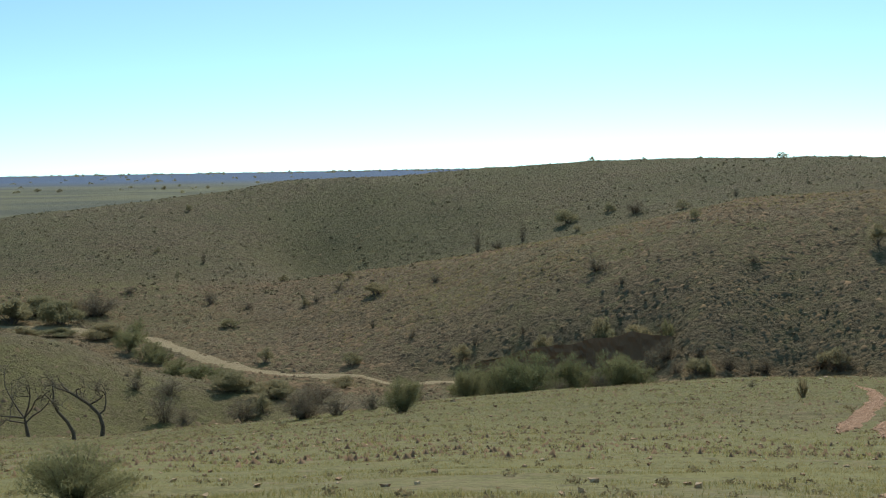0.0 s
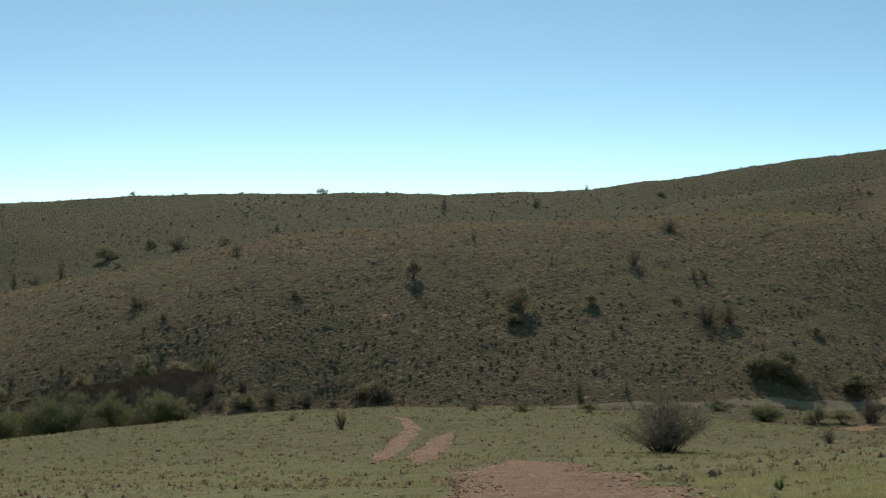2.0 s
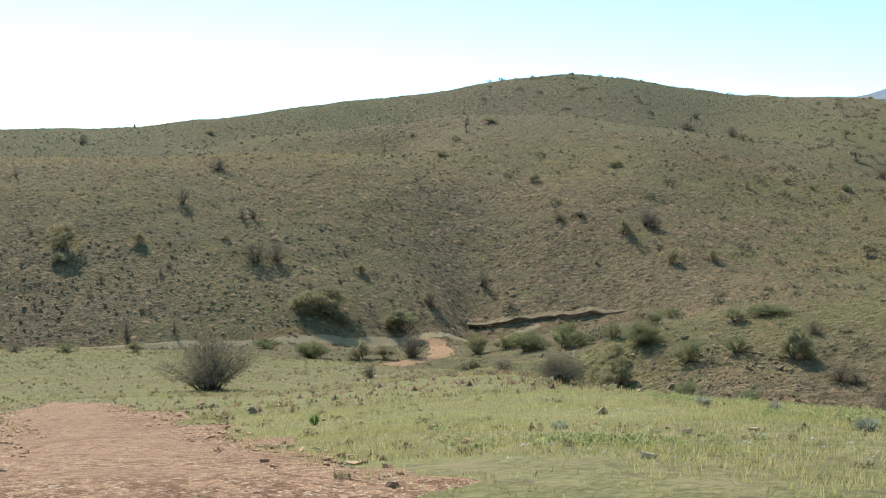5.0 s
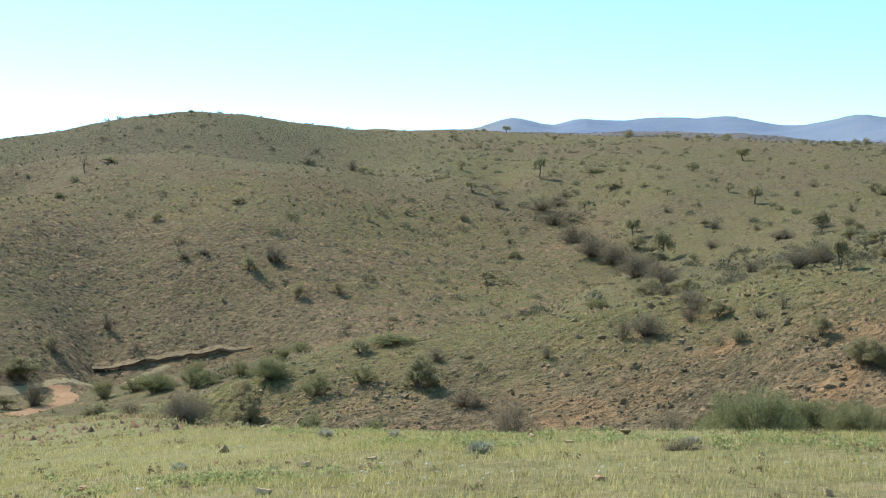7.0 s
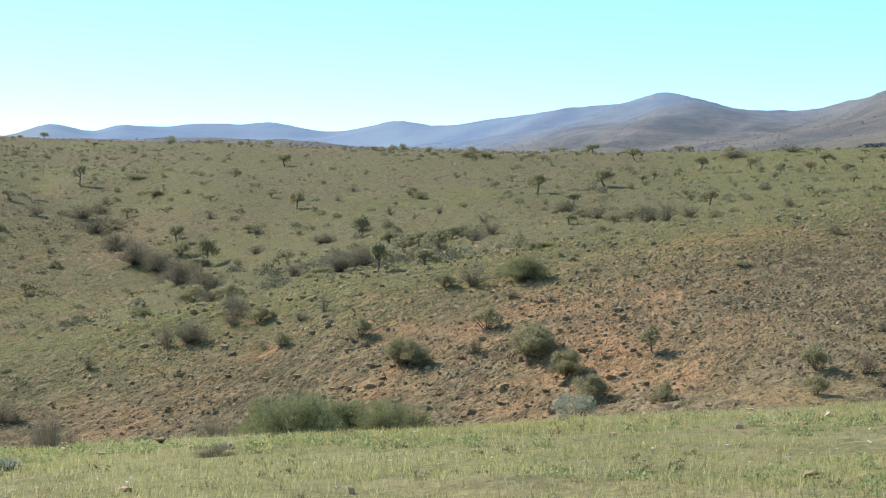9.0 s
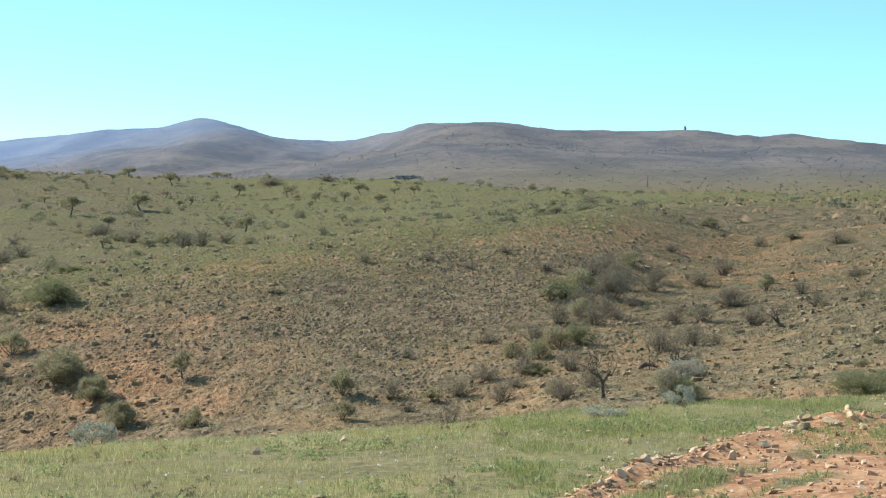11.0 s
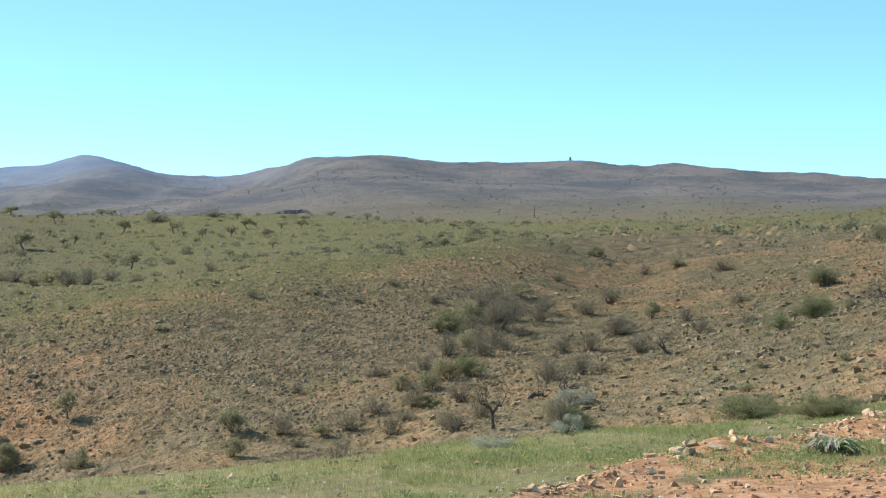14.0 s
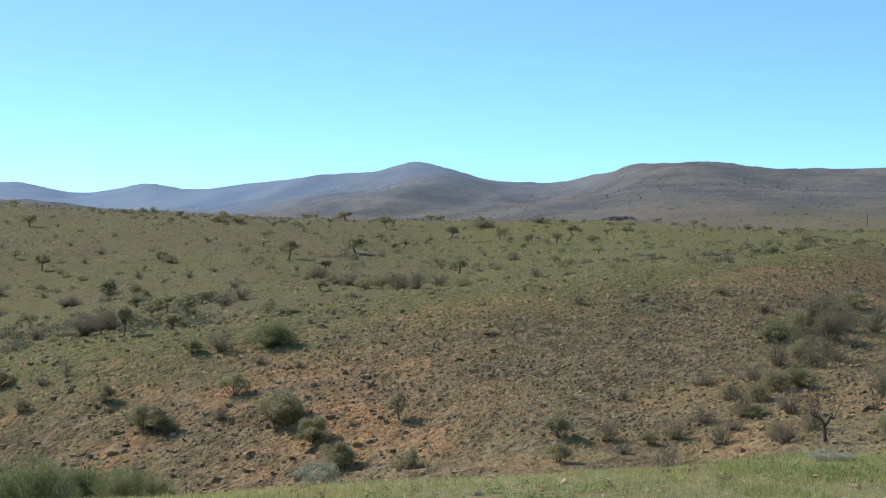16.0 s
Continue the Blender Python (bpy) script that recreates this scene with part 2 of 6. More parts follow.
# ---------------------------------------------------------------- the land
# Ridges, brows, gullies and creek lines of the land: bearing, distance, height above the standing place.
FORMS = {
    "near_apron": ((-35, 8, 0.04), (-18, 8, 0.02), (0, 8, 0), (20, 8, 0), (40, 8, 0.02), (60, 8, 0.02), (80, 8, 0.07), (100, 8, 0.13), (120, 8, 0.12)),
    "near_slope": ((-35, 20, -1.89), (-18, 20, -2), (0, 20, -2), (20, 20, -1.94), (28, 20, -1.78)),
    "mid_slope": ((-35, 45, -5.53), (-18, 45, -5.85), (-8, 45, -5.77), (0, 45, -5.69), (12, 45, -5.61), (22, 45, -5.45), (28, 45, -5.37)),
    "brow": ((-15, 75.4, -10.7), (-12.2, 80.4, -11.6), (-7.5, 90.4, -12.2), (-1.7, 95.4, -12.3), (4.1, 98.4, -11.9), (7.9, 100, -11.6), (11.7, 100, -11.3), (13.1, 105, -12), (17.9, 105, -12.1), (21.8, 100, -11.8), (24.7, 92.4, -11.1), (27.6, 80.4, -9.69), (30.5, 66.4, -7.91), (35.1, 40.4, -4.45), (36.4, 26.4, -2.42), (39.3, 20.4, -1.57), (42.1, 17.4, -1.14), (47.8, 15.4, -0.86), (50.1, 15.4, -0.85), (53.4, 15.4, -0.83), (57.6, 15.9, -0.91), (61.4, 16.4, -0.94), (67.1, 17.4, -1.04), (71.8, 18.4, -1.09), (72.6, 18.4, -1.06), (75.5, 18.4, -1.02), (79.2, 19.4, -0.99), (84, 20.4, -0.99), (88.7, 21.4, -0.99)),
    "brow_b": ((88.7, 21.4, -0.99), (92.5, 22.4, -0.91), (97.3, 23.4, -0.68)),
    "berm": ((79.3, 10.4, -0.15), (84.9, 13.4, -0.38), (91.5, 15.9, -0.52), (97.1, 17.4, -0.49)),
    "gully": ((-15, 112, -15.7), (-11.3, 112, -16), (-7.5, 120, -16.7), (-1.7, 119, -17.7), (4.1, 123, -17.2), (7.9, 126, -16.9), (11.7, 126, -16.6), (13.1, 132, -17.5), (17.9, 132, -17.6), (21.8, 126, -17.2), (24.7, 116, -16.1), (27.6, 101, -14.1), (30.5, 120, -18.9), (35.1, 72.8, -11.4), (36.4, 47.6, -7), (39.3, 36.8, -5.17), (42.1, 36.6, -5.15), (47.8, 32.4, -4.43), (50.1, 32.4, -4.41), (53.4, 32.4, -4.37), (57.6, 33.5, -4.57), (61.4, 34.5, -4.67), (67.1, 36.6, -4.94), (71.8, 38.7, -5.1), (72.6, 38.7, -5.02), (75.5, 38.7, -4.94), (79.2, 40.8, -4.94)),
    "left_spur": ((-14.9, 180, -15.5), (-12.4, 180, -17.3), (-10.5, 176, -19.7), (-7.1, 171, -21.2), (-3.3, 162, -21.9)),
    "behind_spur": ((-14.9, 226, -22.6), (-12.4, 226, -24.9), (-10.5, 221, -27.7)),
    "creek": ((-14.9, 285, -24.8), (-12.6, 280, -25.2), (-9.9, 268, -25.8), (-7.5, 240, -27.2), (-4.2, 230, -27.8), (-0.7, 220, -27.4), (4.1, 205, -25.7), (8, 200, -25), (8.5, 190, -23.1), (14.1, 185, -23), (21.8, 185, -22.9), (25.7, 190, -23), (28.8, 180, -21.8), (30.5, 185, -22.3), (30.9, 185, -22.5), (34.4, 190, -21.4), (40.2, 200, -19.8), (45.1, 215, -20.3)),
    "creek_far": ((45.1, 228, -19.1), (48, 240, -17.9), (50.9, 255, -15.8), (49.5, 280, -12.7), (48, 320, -10.3), (46.1, 390, -6.14)),
    "bank_top": ((-1.7, 235, -26.1), (3.2, 228, -22.6), (7, 222, -21.8), (8.5, 214, -21.7), (11.7, 215, -22.5), (16, 205, -23.4), (21.8, 203, -23.7), (26.6, 207, -23.5), (31.4, 225, -22.8), (31.6, 232, -23.7), (34.4, 232, -22.4), (37.1, 230, -21.8), (38.3, 225, -21.4)),
    "knoll_b": ((-4.4, 330, -20.1), (-0.9, 310, -16.6), (1.3, 300, -14.2), (4.2, 290, -11.4), (7.5, 284, -7.75), (9.9, 282, -5.48), (10.4, 282, -4.9), (13.2, 284, -3.94), (18, 290, -3.55), (23.7, 300, -2.88), (29.5, 305, -2.56), (34.3, 300, -4.16), (38.1, 290, -4.92)),
    "behind_b": ((-4.4, 363, -24.2), (-0.9, 341, -20.3), (1.3, 330, -17.5), (4.2, 319, -14.4), (7.5, 313, -10.3), (9.9, 311, -7.82), (10.4, 311, -7.17), (13.2, 313, -6.13), (18, 319, -5.74), (23.7, 330, -5.06), (29.5, 336, -4.74)),
    "valley_a": ((-14.9, 318, -22.4), (-12.1, 322, -21.8), (-9.3, 330, -20.8), (-6.5, 345, -20.2)),
    "shoulder": ((23.7, 345, -1.34), (27.6, 352, 1.1), (31.4, 362, 4.84), (34.8, 365, 5.7), (35, 365, 5.97), (37.4, 360, 3.26), (40.3, 360, 1.14)),
    "behind_shoulder": ((23.7, 394, -3.82), (27.6, 402, -1.07), (31.4, 413, 3.13), (34.8, 417, 4.09), (35, 417, 4.4), (37.4, 411, 1.34), (40.3, 411, -1.07)),
    "skyline": ((-14.8, 430, -9.64), (-11.1, 430, -7.02), (-6.4, 430, -3.57), (-1.6, 430, -1.9), (1.5, 430, 0.31), (5.1, 430, 1.88), (8, 425, 2.21), (11.9, 420, 1.96), (13.6, 420, 1.89), (16.6, 420, 1.24), (20.7, 420, 1.95), (23.7, 440, 4.38), (27.6, 455, 9.67), (31, 470, 12.9), (33.7, 480, 16.9), (35.3, 480, 17.5), (37, 480, 16.7), (37.3, 480, 16.4), (39.6, 500, 14.4), (41.1, 520, 13.1), (43.4, 560, 13.4), (48.1, 640, 12), (50.2, 640, 10.8), (53.8, 640, 8.94), (55.9, 640, 7.24), (57.5, 640, 6.46), (59.7, 640, 4.1), (67.4, 640, 2.12), (67.8, 520, 2.21)),
    "skyline_b": ((67.8, 520, 2.21), (75.3, 480, 0.8), (83, 560, -0.4), (88.8, 420, -0.34), (92.6, 330, 0.67), (97.5, 190, 2.85)),
    "behind_skyline": ((-14.8, 560, -32.6), (-11.1, 560, -29.2), (-6.4, 560, -24.7), (-1.6, 560, -22.5), (1.5, 560, -19.6), (5.1, 560, -17.6), (8, 553, -16.9), (11.9, 547, -17), (13.6, 547, -17.1), (16.6, 547, -18), (20.7, 547, -17), (23.7, 573, -14.8), (27.6, 592, -8.58), (31, 612, -5.08), (33.7, 625, -0.31), (35.3, 625, 0.52), (37, 625, -0.52), (37.3, 625, -1), (39.6, 651, -4.53), (41.1, 677, -7.09), (43.4, 701, 14.9), (48.1, 801, 13), (50.2, 801, 11.4), (53.8, 801, 9.1), (55.9, 801, 6.97), (57.5, 801, 6), (59.7, 801, 3.05), (67.4, 801, 0.58), (67.8, 651, 1)),
    "behind_skyline_b": ((67.8, 651, 1), (75.3, 601, -0.66), (83, 701, -2.36), (88.8, 526, -1.92)),
    "spur_c": ((33.5, 66.4, -7.45), (36.4, 68.4, -6.88), (39.4, 70.4, -6.24), (45, 71.4, -5.53), (48.9, 71.4, -4.71), (53.7, 72.4, -3.87), (54.6, 70.4, -3.44), (59.7, 70.4, -2.65), (63.5, 71.4, -1.99), (69.2, 73.4, -1.24), (72.9, 76.4, -0.86), (77.2, 84.4, -0.28), (81.1, 100, 0.11), (84.9, 140, 0.33)),
    "behind_c": ((33.5, 86.4, -11.3), (36.4, 89, -10.6), (39.4, 91.6, -9.81), (45, 92.9, -8.89), (48.9, 92.9, -7.83), (53.7, 94.2, -6.75), (54.6, 91.6, -6.16), (59.7, 91.6, -5.13), (63.5, 92.9, -4.29), (69.2, 95.5, -3.35), (72.9, 99.4, -2.9), (77.2, 110, -2.28)),
    "valley": ((50, 150, -8.47), (53.7, 180, -8.63), (55.8, 162, -7.58), (60.6, 186, -7.12), (65.5, 210, -6.26), (69.3, 228, -5.9), (69.7, 228, -4.7), (75.3, 252, -3.64)),
    "valley_rise": ((42.2, 343, -2.5), (48, 409, 0.16), (52, 343, -2.22), (53.7, 370, -1.54), (57.8, 343, -3.05), (63.6, 370, -3.01), (67.8, 396, -3.5), (69.3, 370, -4.41), (73.4, 396, -2.71)),
    "c_shoulder": ((41, 66.9, -6.53), (44, 66.9, -6.22), (47, 66.4, -5.77), (50, 65.9, -5.27), (53, 65.8, -4.83), (56, 63.3, -4.15), (59, 62.7, -3.76), (62, 62.6, -3.34), (65, 62.8, -2.99), (68, 63.1, -2.68), (71, 64.3, -2.43), (73.5, 66.2, -2.26), (76, 69.5, -2.10)),
    "c_foot": ((41, 56.2, -7.87), (44, 56.1, -7.95), (47, 55.4, -7.90), (50, 54, -7.64), (53, 53.2, -7.44), (56, 50.2, -6.93), (59, 49.3, -6.71), (62, 48, -6.40), (65, 46.6, -6.09), (68, 45.4, -5.78), (71, 44.7, -5.51), (73.5, 44.6, -5.35), (76, 44.9, -5.27)),
    "hill_shoulder": ((3.5, 257.2, -13.47), (6, 254, -11.55), (9, 246.7, -9.33), (12, 250.6, -8.27), (15, 246.9, -8.03), (18, 247, -7.98), (21, 250.4, -7.88), (24, 256.6, -7.77), (27, 261.8, -7.67), (30, 269.9, -7.53), (33, 277.6, -8.23), (36, 272.5, -8.49)),
    "left_foot": ((-14.9, 140.5, -22.46), (-12.4, 145.3, -23.41), (-10, 152.8, -23.89), (-7.5, 156.9, -23.61)),
    "gully_r": ((79.6, 44.4, -4.15), (79.9, 52.4, -4.05), (80.7, 64.4, -3.17), (83, 78.4, -2.61), (85.9, 95.4, -2.21)),
    "slope_e": ((82.6, 50.4, -3.99), (85, 48.4, -3.75), (86.9, 60.4, -3.03), (88.8, 62.4, -2.53), (92.5, 60.4, -1.93), (96.2, 58.4, -1.36), (86.9, 92.4, -1.76), (90.7, 90.4, -1.03), (94.4, 85.4, -0.26), (97.3, 82.4, 0.13)),
    "shelf_e": ((88.8, 230, -0), (92.6, 170, 0.33), (95.3, 150, 1.03)),
    "e_foot": ((85, 42.4, -3.83), (90.7, 36.4, -2.78), (96.2, 38.4, -2.35)),
    "plain_near": ((-35, 1500, -36.4), (-20, 1500, -36.4), (-5, 1500, -35.1), (10, 1500, -35.1), (25, 1500, -29.8), (38, 1500, -14.1)),
    "plain_mid": ((-35, 2500, -29.8), (-20, 2500, -29.8), (0, 2500, -29.8), (20, 2500, -28.9), (38, 2500, -15.9)),
    "plain_far": ((-35, 4800, -11.8), (-20, 4800, -11.8), (0, 4800, -11.8), (20, 4800, -11.8), (36, 4800, -6.78)),
    "mountain_far": ((40.3, 4300, 83), (41.1, 4300, 95.1), (41.6, 4300, 101.8), (42.3, 4300, 93.7), (45, 4300, 94.7), (45.7, 4300, 112.6), (46.3, 4300, 123.3), (47.7, 4300, 98.3), (48.4, 4300, 117.6), (49.6, 4300, 108.6), (51.5, 4300, 115.8), (52.6, 4250, 108.5), (53.5, 4200, 114.3), (55.4, 3900, 79.9), (55.4, 4000, 82.2), (56.7, 3600, 81.9), (58, 3500, 92), (59, 3300, 76.7)),
    "mountain_near": ((61.7, 3000, 79.7), (64.2, 2800, 86.5), (65.6, 2700, 90.9), (66.8, 2600, 98.2), (68.2, 2500, 87.8), (69.3, 2450, 70.8), (71.1, 2200, 51.6), (71.4, 2400, 59.9), (72.3, 2100, 55.4), (72.7, 2250, 64.4), (74.5, 2000, 73.7), (77.2, 2000, 77.4), (79.1, 2000, 67.2), (81, 2000, 63.6), (83.5, 1950, 65.9), (85.7, 1900, 56.9), (86.8, 1900, 62.2), (89.7, 1850, 47.9), (92.6, 1800, 39.7), (95.4, 1700, 33.2), (97.5, 1600, 18.9)),
    "foot_far": ((42.3, 1900, 37.8), (48.1, 1900, 30.1), (50.2, 1700, 27.1), (55.6, 1800, 22.9), (57.8, 1500, 12.7), (63.6, 1400, 6.79), (69.7, 1250, 3.33), (71.2, 1300, 2.41), (77.2, 1200, 0.24), (84.9, 1150, 0.07), (90.7, 1050, -0.19), (95.4, 950, 1.1)),
    "behind_mountain": ((40.3, 4817, 17.1), (41.1, 4817, 30.7), (41.6, 4817, 38.1), (42.3, 4817, 29.1), (45, 4817, 30.2), (45.7, 4817, 50.3), (46.3, 4817, 62.2), (47.7, 4817, 34.3), (48.4, 4817, 55.8), (49.6, 4817, 45.8), (51.5, 4816, 53.9), (52.6, 4760, 46.5), (53.5, 4704, 53.9), (55.4, 4369, 20.7), (55.4, 4480, 21.5), (56.7, 4033, 28.2), (58, 3921, 41.2), (59, 3697, 27.6), (61.7, 3901, 21.4), (64.2, 3641, 35.7), (65.6, 3511, 44.1), (66.8, 3381, 56.3), (68.2, 3251, 45.5), (69.3, 3186, 24.9), (71.1, 2861, 6.72), (71.4, 3121, 12), (72.3, 2731, 14.3), (72.7, 2926, 21.9), (74.5, 2601, 40.8)),
    "behind_mountain_b": ((74.5, 2601, 40.8), (77.2, 2601, 45.6), (79.1, 2601, 32.4), (81, 2601, 27.8), (83.5, 2536, 32.1), (85.7, 2471, 21.8), (86.8, 2471, 28.6), (89.7, 2406, 11.4), (92.6, 2341, 2.05), (95.4, 2211, -3.58), (97.5, 2081, -19.4)),
    "mountain_lip": ((40.3, 4042, 66.8), (41.1, 4042, 78.2), (41.6, 4042, 84.5), (42.3, 4042, 76.9), (45, 4042, 77.8), (45.7, 4042, 94.7), (46.3, 4042, 104.7), (47.7, 4042, 81.2), (48.4, 4042, 99.4), (49.6, 4042, 90.9), (51.5, 4042, 97.7), (52.6, 3995, 90.9), (53.5, 3948, 96.5), (55.4, 3666, 65), (55.4, 3760, 66.9), (56.7, 3384, 67.6), (58, 3290, 77.4), (59, 3102, 63.5)),
    "mountain_lee": ((40.3, 4515, 69.7), (41.1, 4515, 82.4), (41.6, 4515, 89.4), (42.3, 4515, 81), (45, 4515, 82), (45.7, 4515, 100.8), (46.3, 4515, 112), (47.7, 4515, 85.8), (48.4, 4515, 106.1), (49.6, 4515, 96.6), (51.5, 4515, 104.2), (52.6, 4463, 96.7), (53.5, 4410, 103), (55.4, 4095, 68.1), (55.4, 4200, 70.1), (56.7, 3780, 71.4), (58, 3675, 82.4), (59, 3465, 67.1)),
    "mountain_front": ((40.3, 3096, 3.46), (41.1, 3096, 12.2), (41.6, 3096, 17), (42.3, 3096, 11.2), (45, 3096, 11.9), (45.7, 3096, 24.8), (46.3, 3096, 32.5), (47.7, 3096, 14.5), (48.4, 3096, 28.4), (49.6, 3096, 21.9), (51.5, 3096, 27.1), (52.6, 3060, 22.5), (53.5, 3024, 27.3), (55.4, 2808, 6.53), (55.4, 2880, 6.83), (56.7, 2592, 11.9), (58, 2520, 20.5), (59, 2376, 12.1), (61.7, 2460, 37.7), (64.2, 2296, 45.2), (65.6, 2214, 49.7), (66.8, 2132, 56.6), (68.2, 2050, 49), (69.3, 2009, 35.6), (71.1, 1804, 22.1), (71.4, 1968, 27), (72.3, 1722, 26.1), (72.7, 1845, 32.1), (74.5, 1640, 42.1)),
    "mountain_front_b": ((74.5, 1640, 42.1), (77.2, 1640, 45.1), (79.1, 1640, 36.8), (81, 1640, 33.9), (83.5, 1599, 36.2), (85.7, 1558, 29.3), (86.8, 1558, 33.6), (89.7, 1517, 22.3), (92.6, 1476, 16.1), (95.4, 1394, 11.7), (97.5, 1312, 0.92)),
    "bank_foot": ((-1.7, 230, -28.37), (3.2, 223, -26.00), (7, 218, -25.20), (8.5, 210, -25.00), (11.7, 211, -25.80), (16, 201, -25.78), (21.8, 199, -25.88), (26.6, 203, -25.75), (31.4, 220, -25.13), (31.6, 227, -26.13), (34.4, 227, -24.82), (37.1, 225, -24.30), (38.3, 220, -23.80)),
}


def hashed(i, j, seed):
    v = (i.astype(np.int64) * 374761393 + j.astype(np.int64) * 668265263 + seed * 1274126177) & 0x7FFFFFFF
    v = ((v ^ (v >> 13)) * 1103515245 + 12345) & 0x7FFFFFFF
    return ((v ^ (v >> 16)) & 0xFFFF) / 65535.0


def value_noise(x, y, cell, seed):
    """Smooth noise of -1 to 1 on a grid of that cell."""
    x, y = x / cell, y / cell
    i, j = np.floor(x), np.floor(y)
    u, v = x - i, y - j
    u, v = u * u * (3 - 2 * u), v * v * (3 - 2 * v)
    a, b_, c, d = hashed(i, j, seed), hashed(i + 1, j, seed), hashed(i, j + 1, seed), hashed(i + 1, j + 1, seed)
    return ((a * (1 - u) + b_ * u) * (1 - v) + (c * (1 - u) + d * u) * v) * 2 - 1


def step(v, a, b_):
    u = np.clip((v - a) / (b_ - a), 0, 1)
    return u * u * (3 - 2 * u)


TURN, SOFT = 3.0, 0.032


def road_edge(a):
    """How far the bare, stony road edge reaches at bearings a."""
    return np.interp(a, [78, 80, 84, 88, 92, 98], [8.0, 10.0, 13.6, 16.6, 19.0, 21.5])


def strips(a, d):
    """Bare soil (1) and grass (-1) in ragged strips along the road's edge."""
    e = d / road_edge(a) + 0.030 * value_noise(a * 0.45, d * 0.6, 1.0, 27) + 0.025 * value_noise(a * 1.6, d * 2.0, 1.0, 28)
    grass = np.exp(-((e - 0.80) / 0.072) ** 2) + 0.8 * np.exp(-((e - 0.66) / 0.030) ** 2) + 0.9 * step(e, 0.99, 1.03)
    return np.clip(1 - 2 * grass * np.clip(0.75 + 0.6 * value_noise(a * 0.6, d, 1.0, 29), 0, 1.2), -1, 1)


def relief(x, y):
    """Small forms of the land: hummocks, terracettes, rills, and the spurs of the far mountains."""
    a, d = np.degrees(np.arctan2(x, y)), np.hypot(x, y)
    size = step(d, 60, 260)
    z = 0.035 * value_noise(x, y, 0.9, 1) * step(d, 2, 7) * (1 - step(d, 20, 42)) + 0.08 * value_noise(x, y, 2.9, 2) * step(d, 9, 30)
    z += size * (0.16 * value_noise(x, y, 4.0, 3) + 0.40 * value_noise(x, y, 13.0, 4) + 0.6 * value_noise(x, y, 38.0, 5) + 1.6 * value_noise(x, y, 85.0, 8) * step(d, 200, 400)) * (1 - 0.5 * step(d, 600, 1000))
    stony = step(a, 34, 40) * step(d, 26, 34) * (1 - step(d, 95, 130))
    z += stony * (0.07 * value_noise(x, y, 2.1, 11) + 0.22 * value_noise(x, y, 5.0, 12))
    z += step(d, 190, 215) * (1 - step(d, 330, 400)) * (1 - step(a, 48, 56)) * 0.16 * value_noise(x * 0.5, y * 1.6, 2.2, 13)  # terracettes
    edge = d / road_edge(a)
    z += step(a, 78, 81) * (1 - step(a, 110, 120)) * np.exp(-((edge - 0.955) / 0.035) ** 2) * (0.07 + 0.07 * value_noise(x, y, 0.7, 14))
    far = step(d, 1250, 1800) * step(a, 40, 48)
    ridge = np.abs(value_noise(x, y, 330.0, 6)) + 0.5 * np.abs(value_noise(x, y, 140.0, 7)) + 0.22 * np.abs(value_noise(x, y, 60.0, 9))
    return z - far * ridge * (20.0 - 13.0 * step(d, 2500, 3200))


def knots():
    """The form lines, filled in at every degree, as bearing and log distance with the slope seen from the eye."""
    rows = []
    for name, line in FORMS.items():
        for (a0, d0, z0), (a1, d1, z1) in zip(line, line[1:]):
            n = max(1, int(abs(a1 - a0) / (0.45 if name.startswith("mountain") else 1.2)), int(abs(math.log(d1 / d0)) / 0.12))
            for k in range(n):
                f = k / n
                d = math.exp(math.log(d0) * (1 - f) + math.log(d1) * f)
                s = (z0 - EYE) / d0 * (1 - f) + (z1 - EYE) / d1 * f
                rows.append((a0 + (a1 - a0) * f, d, s))
        a1, d1, z1 = line[-1]
        rows.append((a1, d1, (z1 - EYE) / d1))
    for a in range(145, 300, 15):
        for d, z in ((8, 0.0), (20, 0.1), (60, 0.8), (300, 3.0), (1200, 5.0), (4800, 8.0)):
            rows.append((a, d, (z - EYE) / d))
    a, d, s = np.array(rows).T
    s = s - relief(d * np.sin(np.radians(a)), d * np.cos(np.radians(a))) / d
    return np.radians(a) * TURN, np.log(d), s


KA, KD, KS = knots()
KX = np.abs(KA[:, None] - KA[None, :])
KX = np.minimum(KX, 2 * math.pi * TURN - KX)
KW = np.linalg.solve(np.sqrt(KX ** 2 + (KD[:, None] - KD[None, :]) ** 2 + SOFT ** 2) - 0.004 * np.eye(len(KA)), KS - KS.mean())


def slope_seen(a, ln):
    out = np.empty(len(a))
    for i in range(0, len(a), 8000):
        dx = np.abs(a[i:i + 8000, None] * TURN - KA[None, :])
        dx = np.minimum(dx, 2 * math.pi * TURN - dx)
        out[i:i + 8000] = np.sqrt(dx ** 2 + (ln[i:i + 8000, None] - KD[None, :]) ** 2 + SOFT ** 2) @ KW
    return out + KS.mean()


BEARINGS = np.radians(np.concatenate([np.arange(-20, 102, 0.18), np.arange(102, 340, 4.0)]))
REACH = ((1.5, 8, 40), (8, 26, 80), (26, 110, 135), (110, 180, 30), (180, 330, 90), (330, 700, 50), (700, 4850, 85))
LOGS = np.concatenate([np.linspace(math.log(p), math.log(q), n, endpoint=False) for p, q, n in REACH] + [[math.log(4850)]])


